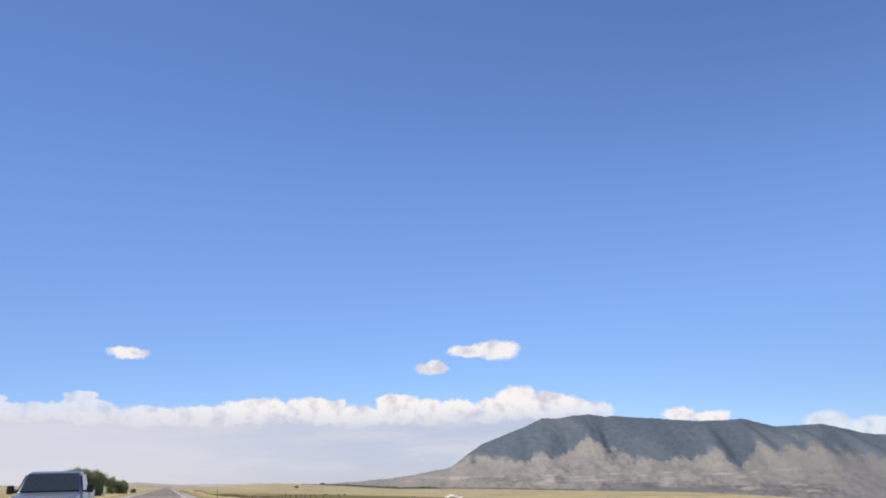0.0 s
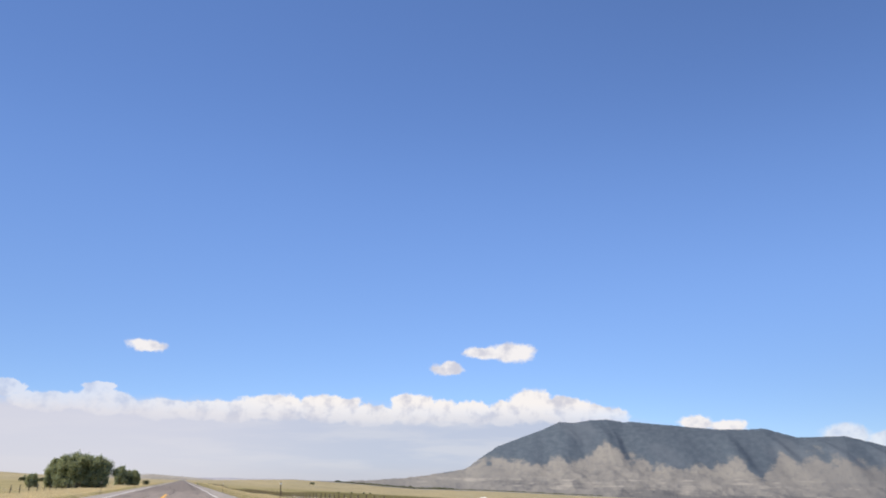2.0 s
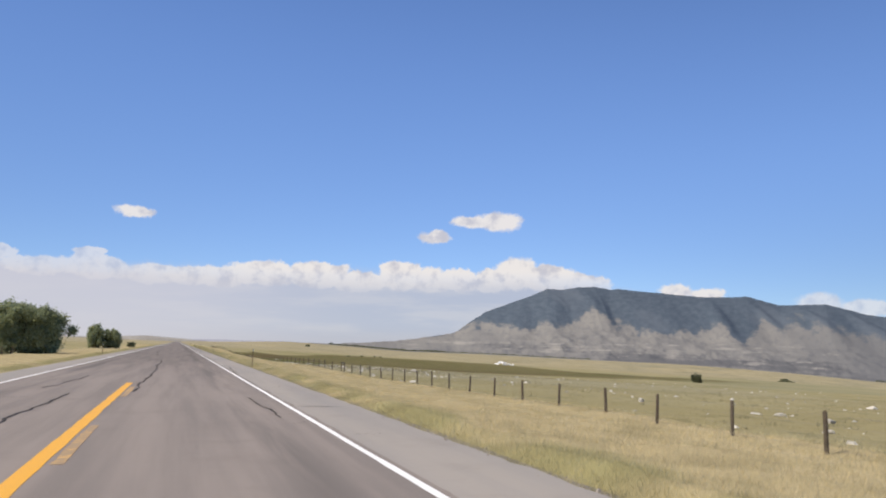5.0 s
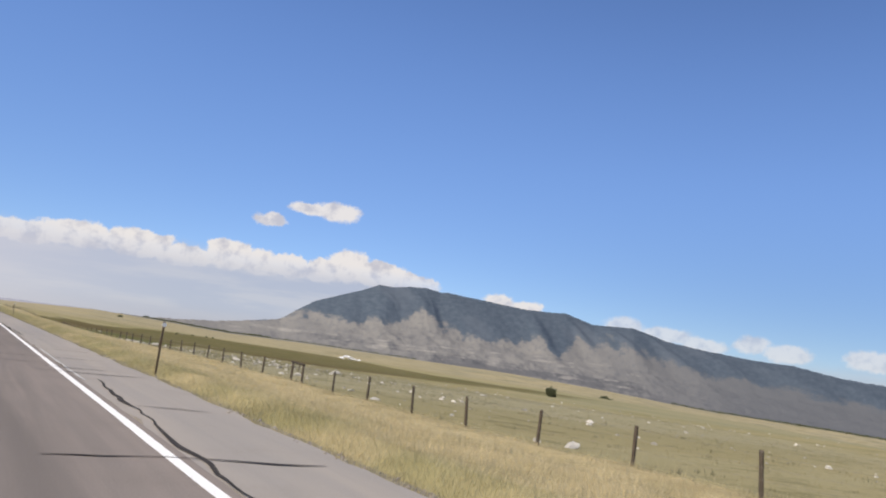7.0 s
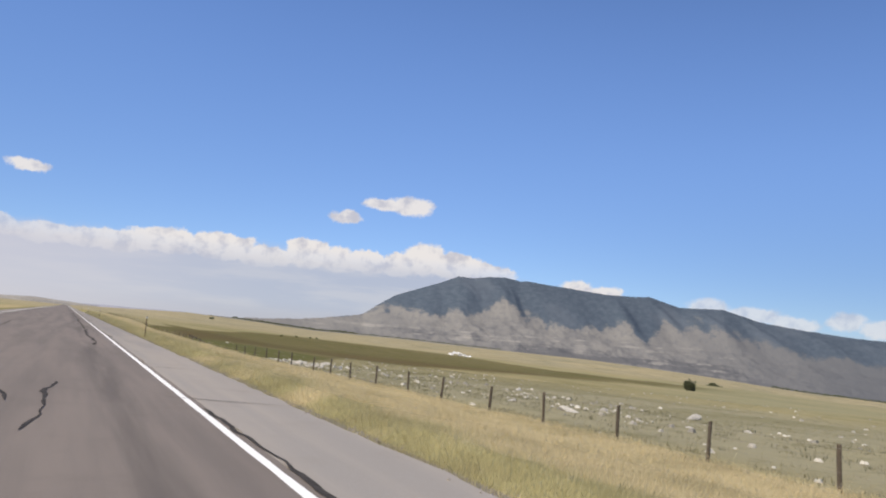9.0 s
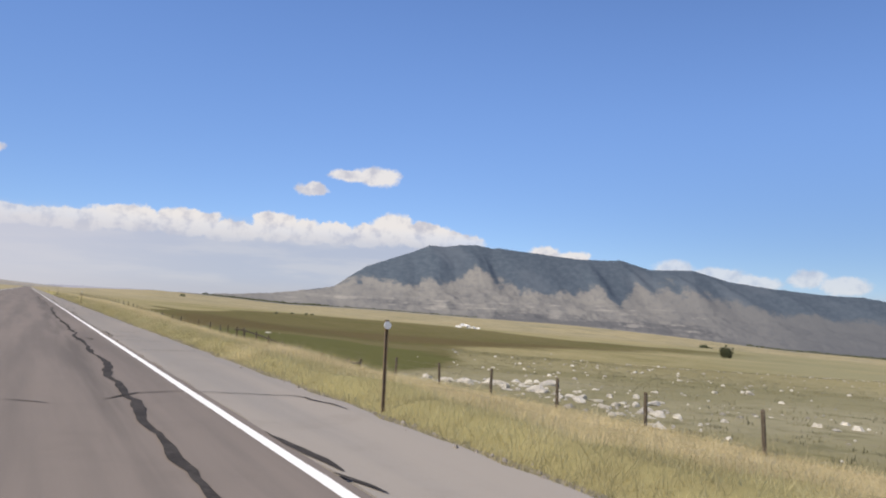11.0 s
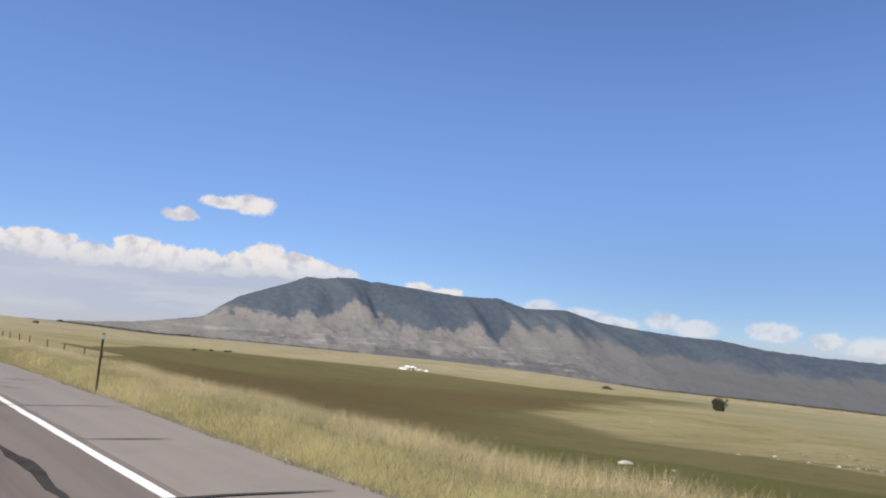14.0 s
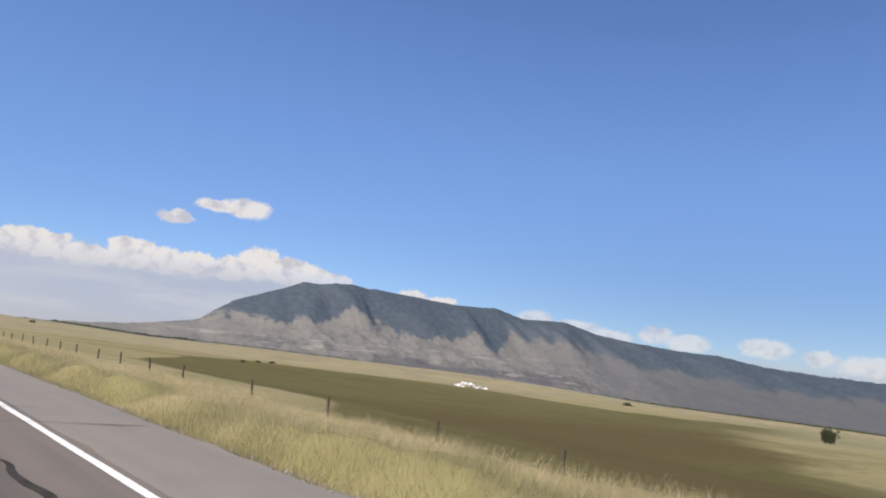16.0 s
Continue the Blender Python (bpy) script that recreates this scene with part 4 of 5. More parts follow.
# stretch with a sagging log rail
rail_spots = []
for yy in (202.8, 204.0, 207.2, 210.3, 213.0, 215.9, 218.2, 221.1, 223.1):
    xx = 13.75
    up = float(np.interp(yy, (202.8, 204, 207, 211.7, 214, 217, 221, 223.1), (0.5, 0.44, 0.55, 0.7, 0.78, 0.86, 0.86, 0.74)))
    zz = float(land(xx, yy))
    part("rail_post", post_mesh(0.055, 0.5 + up, int(yy * 3)), wood_mat, fence).matrix_basis = pose(xx, yy, zz - 0.35, rng.uniform(-5, 5), rng.uniform(-4, 4), yy * 9)
    rail_spots.append((xx - 0.1, yy, zz + up))
for a, b in zip(rail_spots, rail_spots[1:]):
    d = Vector(b) - Vector(a)
    if d.length < 5:
        ob = part("rail", rod(0.042, d.length + 0.3, 8), dark_wood_mat, fence)
        ob.matrix_basis = Matrix.Translation((Vector(a) + Vector(b)) / 2) @ d.to_track_quat("Z", "Y").to_matrix().to_4x4()
build_fence("barbed-wire fence on thin wooden posts in dry grass", [66 + 4.6 * k for k in range(24)], lambda yy: -13.5, 0.85, (0.3, 0.6, 0.9), "roadside fences")


# ---- roadside markers ----
def marker(xx, yy, h):
    zz = float(land(xx, yy))
    base = tagged(new("delineator_post"), "brown steel roadside marker post with white round reflector", "marker post", "roadside markers")
    base.location = (xx, yy, zz)
    web = block(0.030, 0.008, h + 0.3, (0, 0.012, h / 2 - 0.15), 0.003)
    lips = [block(0.008, 0.024, h + 0.3, (sx, 0, h / 2 - 0.15), 0.002) for sx in (-0.017, 0.017)]
    part("channel", merged(web, *lips), steel_mat, base)
    part("reflector", rod(0.046, 0.014, 20, (0, -0.026, h - 0.055), "Y"), disc_mat, base, "white round reflector")
    part("cap", block(0.055, 0.04, 0.016, (0, 0.0, h + 0.004), 0.004), steel_mat, base)
    base.rotation_euler = (radians(rng.uniform(-1.5, 1.5)), radians(rng.uniform(-1, 2)), 0)
    return base


for yy, h in ((13, 1.1), (70, 1.26), (127.6, 1.1), (183.2, 1.1), (242.8, 1.1), (300, 1.1), (357, 1.1)):
    marker(5.86, yy, h)
for yy in (61, 113, 168):
    marker(-6.0, yy, 1.10)

# ---- rocks ----
rock_mat = material("pale_granite", (0.90, 0.83, 0.70), 0.95, spread=0.3, scale=1.6, bump=0.8, bump_scale=9, per_object=0.3, grime=0.2)
white_rock_mat = material("white_stone", (0.93, 0.91, 0.87), 0.9, spread=0.1, scale=1.5, bump=0.4, bump_scale=8, per_object=0.08, grime=0.05)


def rock_data(seed, mat):
    bm = bmesh.new()
    bmesh.ops.create_icosphere(bm, subdivisions=2, radius=1.0)
    g = random.Random(seed)
    off = Vector((g.uniform(-50, 50), g.uniform(-50, 50), g.uniform(-50, 50)))
    planes = [(Vector((g.gauss(0, 1), g.gauss(0, 1), g.gauss(0, 0.8))).normalized(), g.uniform(0.4, 0.8)) for _ in range(10)]
    for v in bm.verts:
        p = v.co.copy()
        for n, d in planes:
            over = p.dot(n) - d
            if over > 0:
                p -= n * over * 0.97
        p *= 1 + 0.16 * noise.noise(p * 1.3 + off) + 0.06 * noise.noise(p * 4 + off)
        p.z = p.z * 0.72 if p.z > -0.25 else -0.16
        v.co = p
    me = bpy.data.meshes.new("boulder")
    bm.to_mesh(me)
    bm.free()
    me.polygons.foreach_set("use_smooth", [False] * len(me.polygons))
    me.materials.append(mat)
    return me


rock_meshes = [rock_data(300 + k, rock_mat) for k in range(9)]


def boulder(xx, yy, size, g, label="pale weathered granite boulder lying in grass", flat=True):
    ob = new("boulder", rock_meshes[g.randrange(len(rock_meshes))])
    s = size / 2
    ob.matrix_basis = Matrix.LocRotScale((xx, yy, float(land(xx, yy)) - 0.03 * size), Euler((g.uniform(-0.2, 0.2), g.uniform(-0.2, 0.2), g.uniform(0, 6.3))),
                                         (s * g.uniform(0.8, 1.6), s * g.uniform(0.7, 1.1), s * (g.uniform(0.45, 1.0) if flat else g.uniform(0.9, 1.25))))
    return tagged(ob, label, "boulder", "boulders in the pasture")


g = random.Random(11)
KEY = ((21.0, 202.5, 0.55), (22.0, 202.4, 0.5), (21.0, 200.2, 0.75), (17.75, 196.7, 0.62), (17.85, 196.2, 0.42), (18.1, 195.8, 0.5), (16.7, 193.9, 0.48), (18.1, 194.4, 0.5), (16.9, 193.2, 0.42), (19.6, 192.9, 0.72),
       (17.2, 200.2, 0.5), (18.2, 200.2, 0.5), (17.8, 198.9, 0.5), (16.9, 197.2, 0.5), (16.2, 200.1, 0.4), (18.7, 203.0, 0.45), (17.0, 201.8, 0.4), (24.7, 198.0, 0.4), (21.0, 195.1, 0.4), (29.9, 199.5, 0.6), (31.8, 199.2, 0.6))
KEY_BACK = ((19.5, 165.6, 0.62), (28.8, 184, 0.6), (28.5, 168.4, 0.75), (19.7, 170.1, 0.5), (17.7, 149.5, 0.42), (40.5, 164.3, 0.6), (16.7, 140.7, 0.42), (15.7, 136.6, 0.44), (15.4, 125.5, 0.5), (14.9, 126.2, 0.35),
            (30.4, 140.6, 0.55), (22, 110.4, 0.5), (17.4, 95.1, 0.35), (21.8, 99.3, 0.4), (41.4, 115.2, 0.75), (17.2, 86.8, 0.4))
for xx, yy, s in KEY + KEY_BACK:
    boulder(xx, yy, s, g, flat=False)
for k in range(150):                       # the stony rib beside the fence
    u = g.random()
    xx = 16.4 + 1.4 * math.sin(u * 2.6) + g.gauss(0, 0.8) + (abs(g.gauss(0, 2.6)) if k % 4 == 0 else 0)
    boulder(max(xx, 14.6), 188.5 + 15 * u + g.gauss(0, 0.8), 0.14 + 0.40 * g.random() ** 2.2, g, flat=k % 2 == 0)
# stony patches of the pasture: middle, spread, number of boulders
PATCHES = ((66, 243, 22, 8, 34), (36, 216, 9, 6, 10), (22, 176, 5, 9, 26), (25, 152, 6, 10, 5), (42, 130, 13, 17, 6), (32, 106, 9, 12, 5), (84, 205, 24, 22, 10), (24, 92, 4, 7, 4))
for px, py, sx, sy, n in PATCHES:
    left = n
    while left > 0:
        cx, cy = px + g.gauss(0, sx), py + g.gauss(0, sy)
        for j in range(min(left, g.randrange(1, 5))):
            xx, yy = max(cx + g.gauss(0, 0.9), 15.2), cy + g.gauss(0, 0.9)
            left -= 1
            boulder(xx, yy, 0.12 + 0.6 * g.random() ** 3.6 + 0.0008 * xx, g)

# small loose stones, uncounted
sv, sf = [], []
for k in range(1100):
    if k % 4:
        px, py, sx, sy, n = PATCHES[g.choices(range(8), (46, 22, 44, 12, 6, 4, 10, 2))[0]]
        xx, yy = max(px + g.gauss(0, sx * 1.1), 15), py + g.gauss(0, sy * 1.15)
    else:
        xx, yy = 15 + 100 * g.random() ** 1.6, 262 - 190 * g.random() ** 1.3
    if meadow(xx, yy) > 0.6:
        continue
    s = 0.035 + 0.13 * g.random() ** 2.6 + 0.0003 * xx
    z = float(land(xx, yy))
    n = len(sv)
    q = g.uniform(0, 6.3)
    for i in range(5):
        a = q + i * 1.2566
        sv.append((xx + s * math.cos(a) * g.uniform(0.8, 1.5), yy + s * math.sin(a) * g.uniform(0.8, 1.5), z - 0.02))
    for i in range(5):
        a = q + i * 1.2566
        sv.append((xx + 0.6 * s * math.cos(a), yy + 0.6 * s * math.sin(a), z + s * g.uniform(0.4, 0.8)))
    sf += [(n + i, n + (i + 1) % 5, n + 5 + (i + 1) % 5, n + 5 + i) for i in range(5)] + [tuple(n + 5 + i for i in range(5))]
stones = link_mesh("field_stones", sv, sf, material("field_stone", (0.74, 0.68, 0.56), 0.95, spread=0.6, scale=0.35, patch=0.9, bump=0.4, bump_scale=12))
tagged(stones, "small pale stones strewn over the pasture", "stones", kind="stuff")

# loose gravel and clods along the broken edge of the pavement
sv, sf = [], []
for k in range(4200):
    xx, yy = EDGE + g.gauss(0.16, 0.13), 66 + 250 * g.random()
    if xx < EDGE - 0.12 or value_noise(yy * 0.35, 0.5, 77) + 0.35 * g.random() < 0.5:
        continue
    s = 0.008 + 0.022 * g.random() ** 2.5
    z = float(land(xx, yy)) if xx > EDGE + 0.1 else -0.004
    n, q = len(sv), g.uniform(0, 6.3)
    for i in range(4):
        sv.append((xx + s * math.cos(q + i * 1.571) * g.uniform(0.8, 1.4), yy + s * math.sin(q + i * 1.571) * g.uniform(0.8, 1.4), z))
    for i in range(4):
        sv.append((xx + 0.6 * s * math.cos(q + i * 1.571), yy + 0.6 * s * math.sin(q + i * 1.571), z + s * g.uniform(0.6, 1.1)))
    sf += [(n + i, n + (i + 1) % 4, n + 4 + (i + 1) % 4, n + 4 + i) for i in range(4)] + [(n + 4, n + 5, n + 6, n + 7)]
gravel = link_mesh("gravel", sv, sf, material("loose_gravel", (0.42, 0.365, 0.295), 0.95, spread=0.4, scale=2.0, bump=0.3, bump_scale=40))
tagged(gravel, "loose gravel along the broken pavement edge", "gravel", kind="stuff")

# heap of white stones far out beside the meadow
pile = tagged(new("stone_heap"), "heap of bright white stones in the far pasture", "stone heap")
pile.location = (163, 448, float(land(163, 448)))
heap_meshes = [rock_data(340 + k, white_rock_mat) for k in range(4)]
for k in range(64):
    u = g.gauss(0, 2.1)
    ob = new("stone", heap_meshes[k % 4])
    ob.parent = pile
    s = g.uniform(0.28, 0.78)
    ob.matrix_basis = Matrix.LocRotScale((u * 1.05, -0.7 * u + g.gauss(0, 1.2), max(0, 1.7 - abs(u + 1) * 0.42) * g.random() + 0.05), Euler((0, 0, g.uniform(0, 6))), (s * 1.2, s, s * 1.2))

# ---- trees and shrubs ----
bark_mat = material("bark", (0.12, 0.095, 0.07), 0.95, spread=0.4, scale=3, bump=0.5, bump_scale=20)


def leaf_material(name, dark, lit):
    m = bpy.data.materials.new(name)
    m.use_nodes = True
    t = m.node_tree
    b = t.nodes["Principled BSDF"]
    rnd = t.nodes.new("ShaderNodeNewGeometry").outputs["Random Per Island"]
    where = t.nodes.new("ShaderNodeTexCoord").outputs["Object"]
    n = noise_tex(t, where, 0.9, 3.0).outputs[0]
    c = blend(t, rnd, dark, lit)
    c = blend(t, calc(t, "MULTIPLY", ramp(t, n, 0.45, 0.7), 0.5), c, lit)
    t.links.new(c, b.inputs["Base Color"])
    b.inputs["Roughness"].default_value = 0.7
    b.inputs["Specular IOR Level"].default_value = 0.1
    soft_c = add_node(t, "ShaderNodeBsdfTranslucent", (("Color", c),))
    both = add_node(t, "ShaderNodeMixShader", ((0, 0.5), (1, b.outputs[0]), (2, soft_c.outputs[0])))
    t.links.new(both.outputs[0], t.nodes["Material Output"].inputs[0])
    return m


leaf_mat = leaf_material("willow_leaves", (0.26, 0.29, 0.155), (0.39, 0.42, 0.24))
shrub_mat = leaf_material("shrub_leaves", (0.11, 0.12, 0.066), (0.19, 0.20, 0.11))


def tree(name, label, category, xx, yy, width, tall, stems, leaves, leaf, mat, seed, group="", depth=None, low=0.0):
    """Stems with limbs, and a crown of leaf clumps round the limbs' ends."""
    g = np.random.default_rng(seed)
    zz = float(land(xx, yy))
    base = tagged(new(name), label, category, group)
    base.location = (xx, yy, zz)
    limbs, tips = [], []
    for k in range(stems):
        u = (k + 0.5) / stems - 0.5
        foot_x = u * width * 0.55 + g.normal() * width * 0.04
        foot_y = g.normal() * (depth or width) * 0.12
        lean = u * width * 0.25
        p0 = Vector((foot_x, foot_y, -0.1))
        p1 = Vector((foot_x + lean + g.normal() * 0.2, foot_y + g.normal() * 0.3, tall * g.uniform(0.45, 0.62)))
        limbs.append((p0, p1, 0.028 * tall, 0.016 * tall))
        for j in range(7):
            f = g.uniform(0.3, 1.0)
            a = p0.lerp(p1, f)
            d = Vector((g.normal() * width * 0.16, g.normal() * (depth or width) * 0.16, tall * g.uniform(0.05, 0.38)))
            limbs.append((a, a + d, 0.011 * tall, 0.004 * tall))
            tips.append(a + d)
    pieces = []
    for a, b, r1, r2 in limbs:
        d = b - a
        bm = bmesh.new()
        bmesh.ops.create_cone(bm, cap_ends=True, segments=7, radius1=r1, radius2=r2, depth=d.length)
        bmesh.ops.transform(bm, matrix=Matrix.Translation((a + b) / 2) @ d.to_track_quat("Z", "Y").to_matrix().to_4x4(), verts=bm.verts)
        pieces.append(bm)
    part("trunk", merged(*pieces), bark_mat, base)
    # clumps at the limb ends, and more filling an uneven dome
    centres = [np.array(t) for t in tips]
    while len(centres) < len(tips) + 26 * stems:
        p = g.uniform(-1, 1, 3)
        if p[0] ** 2 + p[1] ** 2 + max(p[2], 0) ** 2 < 1 and p[2] > -0.75:
            centres.append(np.array((p[0] * width * 0.46, p[1] * (depth or width) * 0.42, tall * (0.46 + low + 0.45 * p[2] * (0.85 + 0.3 * value_noise(p[0] * 3 + seed, p[1] * 3, seed))))))
    centres = np.array(centres)
    centres[:, 2] = np.clip(centres[:, 2], 0.12 * tall, tall * 0.94)
    pick = centres[g.integers(0, len(centres), leaves)]
    pos = pick + g.normal(size=(leaves, 3)) * np.array((width * 0.06, (depth or width) * 0.06, tall * 0.055))
    pos[:, 2] = np.maximum(pos[:, 2], 0.05)
    a = g.normal(size=(leaves, 3))
    a /= np.linalg.norm(a, axis=1)[:, None]
    b = np.cross(a, g.normal(size=(leaves, 3)))
    b /= np.linalg.norm(b, axis=1)[:, None]
    size = leaf * g.uniform(0.6, 1.3, (leaves, 1))
    v = np.stack([pos - a * size, pos + b * size * 0.55, pos + a * size, pos - b * size * 0.55], 1).reshape(-1, 3)
    k = np.arange(leaves)[:, None] * 4
    tris = np.concatenate([k + np.array([[0, 1, 2]]), k + np.array([[0, 2, 3]])], 1).reshape(-1, 3)
    crown = bulk_mesh("crown", v, tris, mat)
    crown.parent = base
    return base


WILLOW = "dense dark green willow tree beside the roadside fence"
tree("tree", WILLOW, "tree", -17.4, 168, 3.6, 4.6, 4, 60000, 0.12, leaf_mat, 1, "roadside grove")
tree("tree", WILLOW, "tree", -15.2, 167, 5.0, 5.4, 4, 70000, 0.12, leaf_mat, 2, "roadside grove")
tree("tree", WILLOW, "tree", -12.3, 167.5, 4.6, 5.3, 4, 64000, 0.12, leaf_mat, 3, "roadside grove")
tree("shrub", "low green shrub at the edge of the grove", "shrub", -20.6, 166, 1.8, 2.2, 3, 6000, 0.09, leaf_mat, 5, "roadside grove", low=-0.05)
tree("tree", "small dark green tree standing alone by the road", "tree", -12.4, 231, 3.2, 4.4, 3, 20000, 0.11, leaf_mat, 6)
tree("tree", "small dark green tree standing alone by the road", "tree", -10.0, 232, 3.0, 4.0, 3, 20000, 0.11, leaf_mat, 7)
tree("shrub", "low olive shrub among dry grass", "shrub", -8.2, 262, 1.5, 1.5, 2, 900, 0.12, shrub_mat, 8)
for xx, yy, s in ((-62, 300, 3.6), (-58, 420, 3.2), (-74, 470, 4.0)):
    tree("shrub", "grey-green shrub on the far dry hillside", "shrub", xx, yy, s, s * 0.5, 3, 1800, 0.25, shrub_mat, int(yy), "hillside shrubs")
tree("tree", "lone dark round tree in the open pasture", "tree", 216, 360, 3.8, 4.6, 3, 7000, 0.14, shrub_mat, 20)
tree("tree", "lone dark round tree in the open pasture", "tree", 218.4, 361, 2.6, 3.4, 2, 4000, 0.14, shrub_mat, 21)
for k, (xx, yy, s) in enumerate(((600, 722, 9), (611, 729, 12), (626, 738, 10), (590, 716, 7))):
    tree("shrub", "far dark shrub in a line across the plain", "shrub", xx, yy, s * 0.9, s * 0.75, 3, 2600, 0.45, shrub_mat, 30 + k, "far shrubs")
for k in range(4):
    tree("shrub", "low dark shrub at the far side of the meadow", "shrub", 76 + 8 * k + (k % 3), 427 + 11 * k, 1.2, 0.55, 2, 300, 0.12, shrub_mat, 50 + k, "meadow shrubs")


def far_row(label, spec, seed):
    """Distant line of low trees as leaf clumps, uncounted."""
    g = np.random.default_rng(seed)
    out = []
    for az0, az1, r, h, n in spec:
        az = np.radians(g.uniform(az0, az1, n))
        rr = r + g.normal(0, 12, n)
        x, y = rr * np.sin(az), 150 + rr * np.cos(az)
        z = land(x, y) + g.uniform(0, 1, n) ** 0.7 * h * (0.5 + 0.6 * value_noise(az * 300, az * 0, seed))
        out.append(np.stack([x, y, z], -1))
    pos = np.concatenate(out)
    n = len(pos)
    a = g.normal(size=(n, 3))
    b = g.normal(size=(n, 3))
    v = np.stack([pos - a * 1.1, pos + b * 1.1, pos + a * 1.1], 1).reshape(-1, 3)
    ob = bulk_mesh("tree_line", v, np.arange(n * 3).reshape(-1, 3), shrub_mat)
    tagged(ob, label, "trees", kind="stuff")


far_row("thin dark line of distant low trees across the plain", ((9.5, 9.75, 1350, 3.0, 50), (11, 20, 2200, 6.0, 6500), (20, 31, 2230, 3.0, 4500), (50, 80, 2230, 4.0, 9000)), 5)
# ---- pickup on the other lane ----
silver = material("silver_car_paint", (0.42, 0.44, 0.47), 0.28, 0.75, spread=0.08, scale=2)
chrome = material("chrome", (0.75, 0.76, 0.78), 0.12, 1.0, spread=0.05, scale=3)
black = material("black_plastic", (0.02, 0.02, 0.022), 0.6, spread=0.3, scale=6)
rubber = material("tyre_rubber", (0.025, 0.025, 0.026), 0.9, spread=0.3, scale=8, bump=0.3, bump_scale=30)
car_glass = material("dark_car_glass", (0.03, 0.04, 0.05), 0.05, spread=0.05, scale=2)
lamp_mat = material("headlamp_lens", (0.85, 0.86, 0.88), 0.08, spread=0.05, scale=5)
amber = material("amber_lens", (0.7, 0.25, 0.03), 0.2, spread=0.1, scale=5)
plate_mat = material("plate", (0.6, 0.62, 0.65), 0.5, spread=0.05, scale=5)

truck = tagged(new("pickup_truck"), "silver pickup truck with chrome grille facing oncoming traffic", "pickup truck")


def shell(profile, half_w, tuck, mat, name, bevel=0.05):
    """A body section from a side profile of y, z points; tuck narrows its upper half."""
    bm = bmesh.new()
    zs = [p[1] for p in profile]
    lo, hi = min(zs), max(zs)
    loops = []
    for s in (-1, 1):
        loops.append([bm.verts.new((s * (half_w - tuck * (z - lo) / (hi - lo)), y, z)) for y, z in profile])
    n = len(profile)
    bm.faces.new(loops[0][::-1])
    bm.faces.new(loops[1])
    for i in range(n):
        bm.faces.new((loops[0][i], loops[0][(i + 1) % n], loops[1][(i + 1) % n], loops[1][i]))
    bmesh.ops.recalc_face_normals(bm, faces=bm.faces)
    bmesh.ops.bevel(bm, geom=bm.edges[:], offset=bevel, segments=3, affect="EDGES", profile=0.6)
    return part(name, bm, mat, truck, soft=True)


shell(((0.05, 0.55), (0.02, 0.95), (0.14, 1.13), (1.35, 1.22), (1.55, 1.22), (1.55, 0.50), (0.35, 0.45)), 0.98, 0.10, silver, "front_body", 0.07)
shell(((1.5, 0.48), (1.5, 1.22), (3.6, 1.24), (3.6, 0.48)), 0.99, 0.05, silver, "cab_body", 0.04)
shell(((1.42, 1.20), (2.05, 1.80), (2.4, 1.87), (3.35, 1.86), (3.6, 1.22)), 0.92, 0.20, silver, "cab_roof", 0.05)
shell(((3.62, 0.55), (3.62, 1.28), (5.55, 1.28), (5.55, 0.55)), 0.99, 0.03, silver, "cargo_bed", 0.04)
ws = bmesh.new()
q = [ws.verts.new(p) for p in ((-0.83, 1.44, 1.24), (0.83, 1.44, 1.24), (0.72, 2.00, 1.77), (-0.72, 2.00, 1.77))]
ws.faces.new(q)
ext = bmesh.ops.extrude_face_region(ws, geom=ws.faces[:])
bmesh.ops.translate(ws, vec=(0, -0.035, 0.03), verts=[e for e in ext["geom"] if isinstance(e, bmesh.types.BMVert)])
part("windshield", ws, car_glass, truck, "dark tinted windshield")
for s in (-1, 1):
    w = bmesh.new()
    q = [w.verts.new(p) for p in ((s * 0.915, 1.62, 1.28), (s * 0.915, 3.42, 1.28), (s * 0.80, 3.25, 1.76), (s * 0.80, 2.06, 1.76))]
    w.faces.new(q)
    ext = bmesh.ops.extrude_face_region(w, geom=w.faces[:])
    bmesh.ops.translate(w, vec=(s * 0.02, 0, 0), verts=[e for e in ext["geom"] if isinstance(e, bmesh.types.BMVert)])
    part("side_window", w, car_glass, truck)
    part("headlamp", block(0.36, 0.10, 0.24, (s * 0.74, 0.07, 0.92), 0.03), lamp_mat, truck, "clear headlamp")
    part("turn_signal", block(0.10, 0.06, 0.20, (s * 0.92, 0.10, 0.90), 0.02), amber, truck, "amber turn signal")
    mirror = part("mirror", block(0.20, 0.14, 0.26, (s * 1.13, 1.62, 1.32), 0.04), black, truck, "black door mirror")
    part("mirror_arm", block(0.16, 0.06, 0.05, (s * 0.99, 1.66, 1.24), 0.01), black, mirror)
    part("fog_lamp", rod(0.07, 0.05, 16, (s * 0.66, -0.07, 0.50), "Y"), lamp_mat, truck)
    for yy in (0.95, 4.55):
        wheel = part("wheel", rod(0.40, 0.27, 28, (s * 0.86, yy, 0.40), "X"), rubber, truck, "black rubber tyre")
        part("rim", rod(0.25, 0.03, 20, (s * 1.0, yy, 0.40), "X"), chrome, wheel, "bright metal rim")
grille = part("grille", block(1.06, 0.08, 0.32, (0, 0.02, 0.90), 0.03), black, truck, "dark grille with chrome surround")
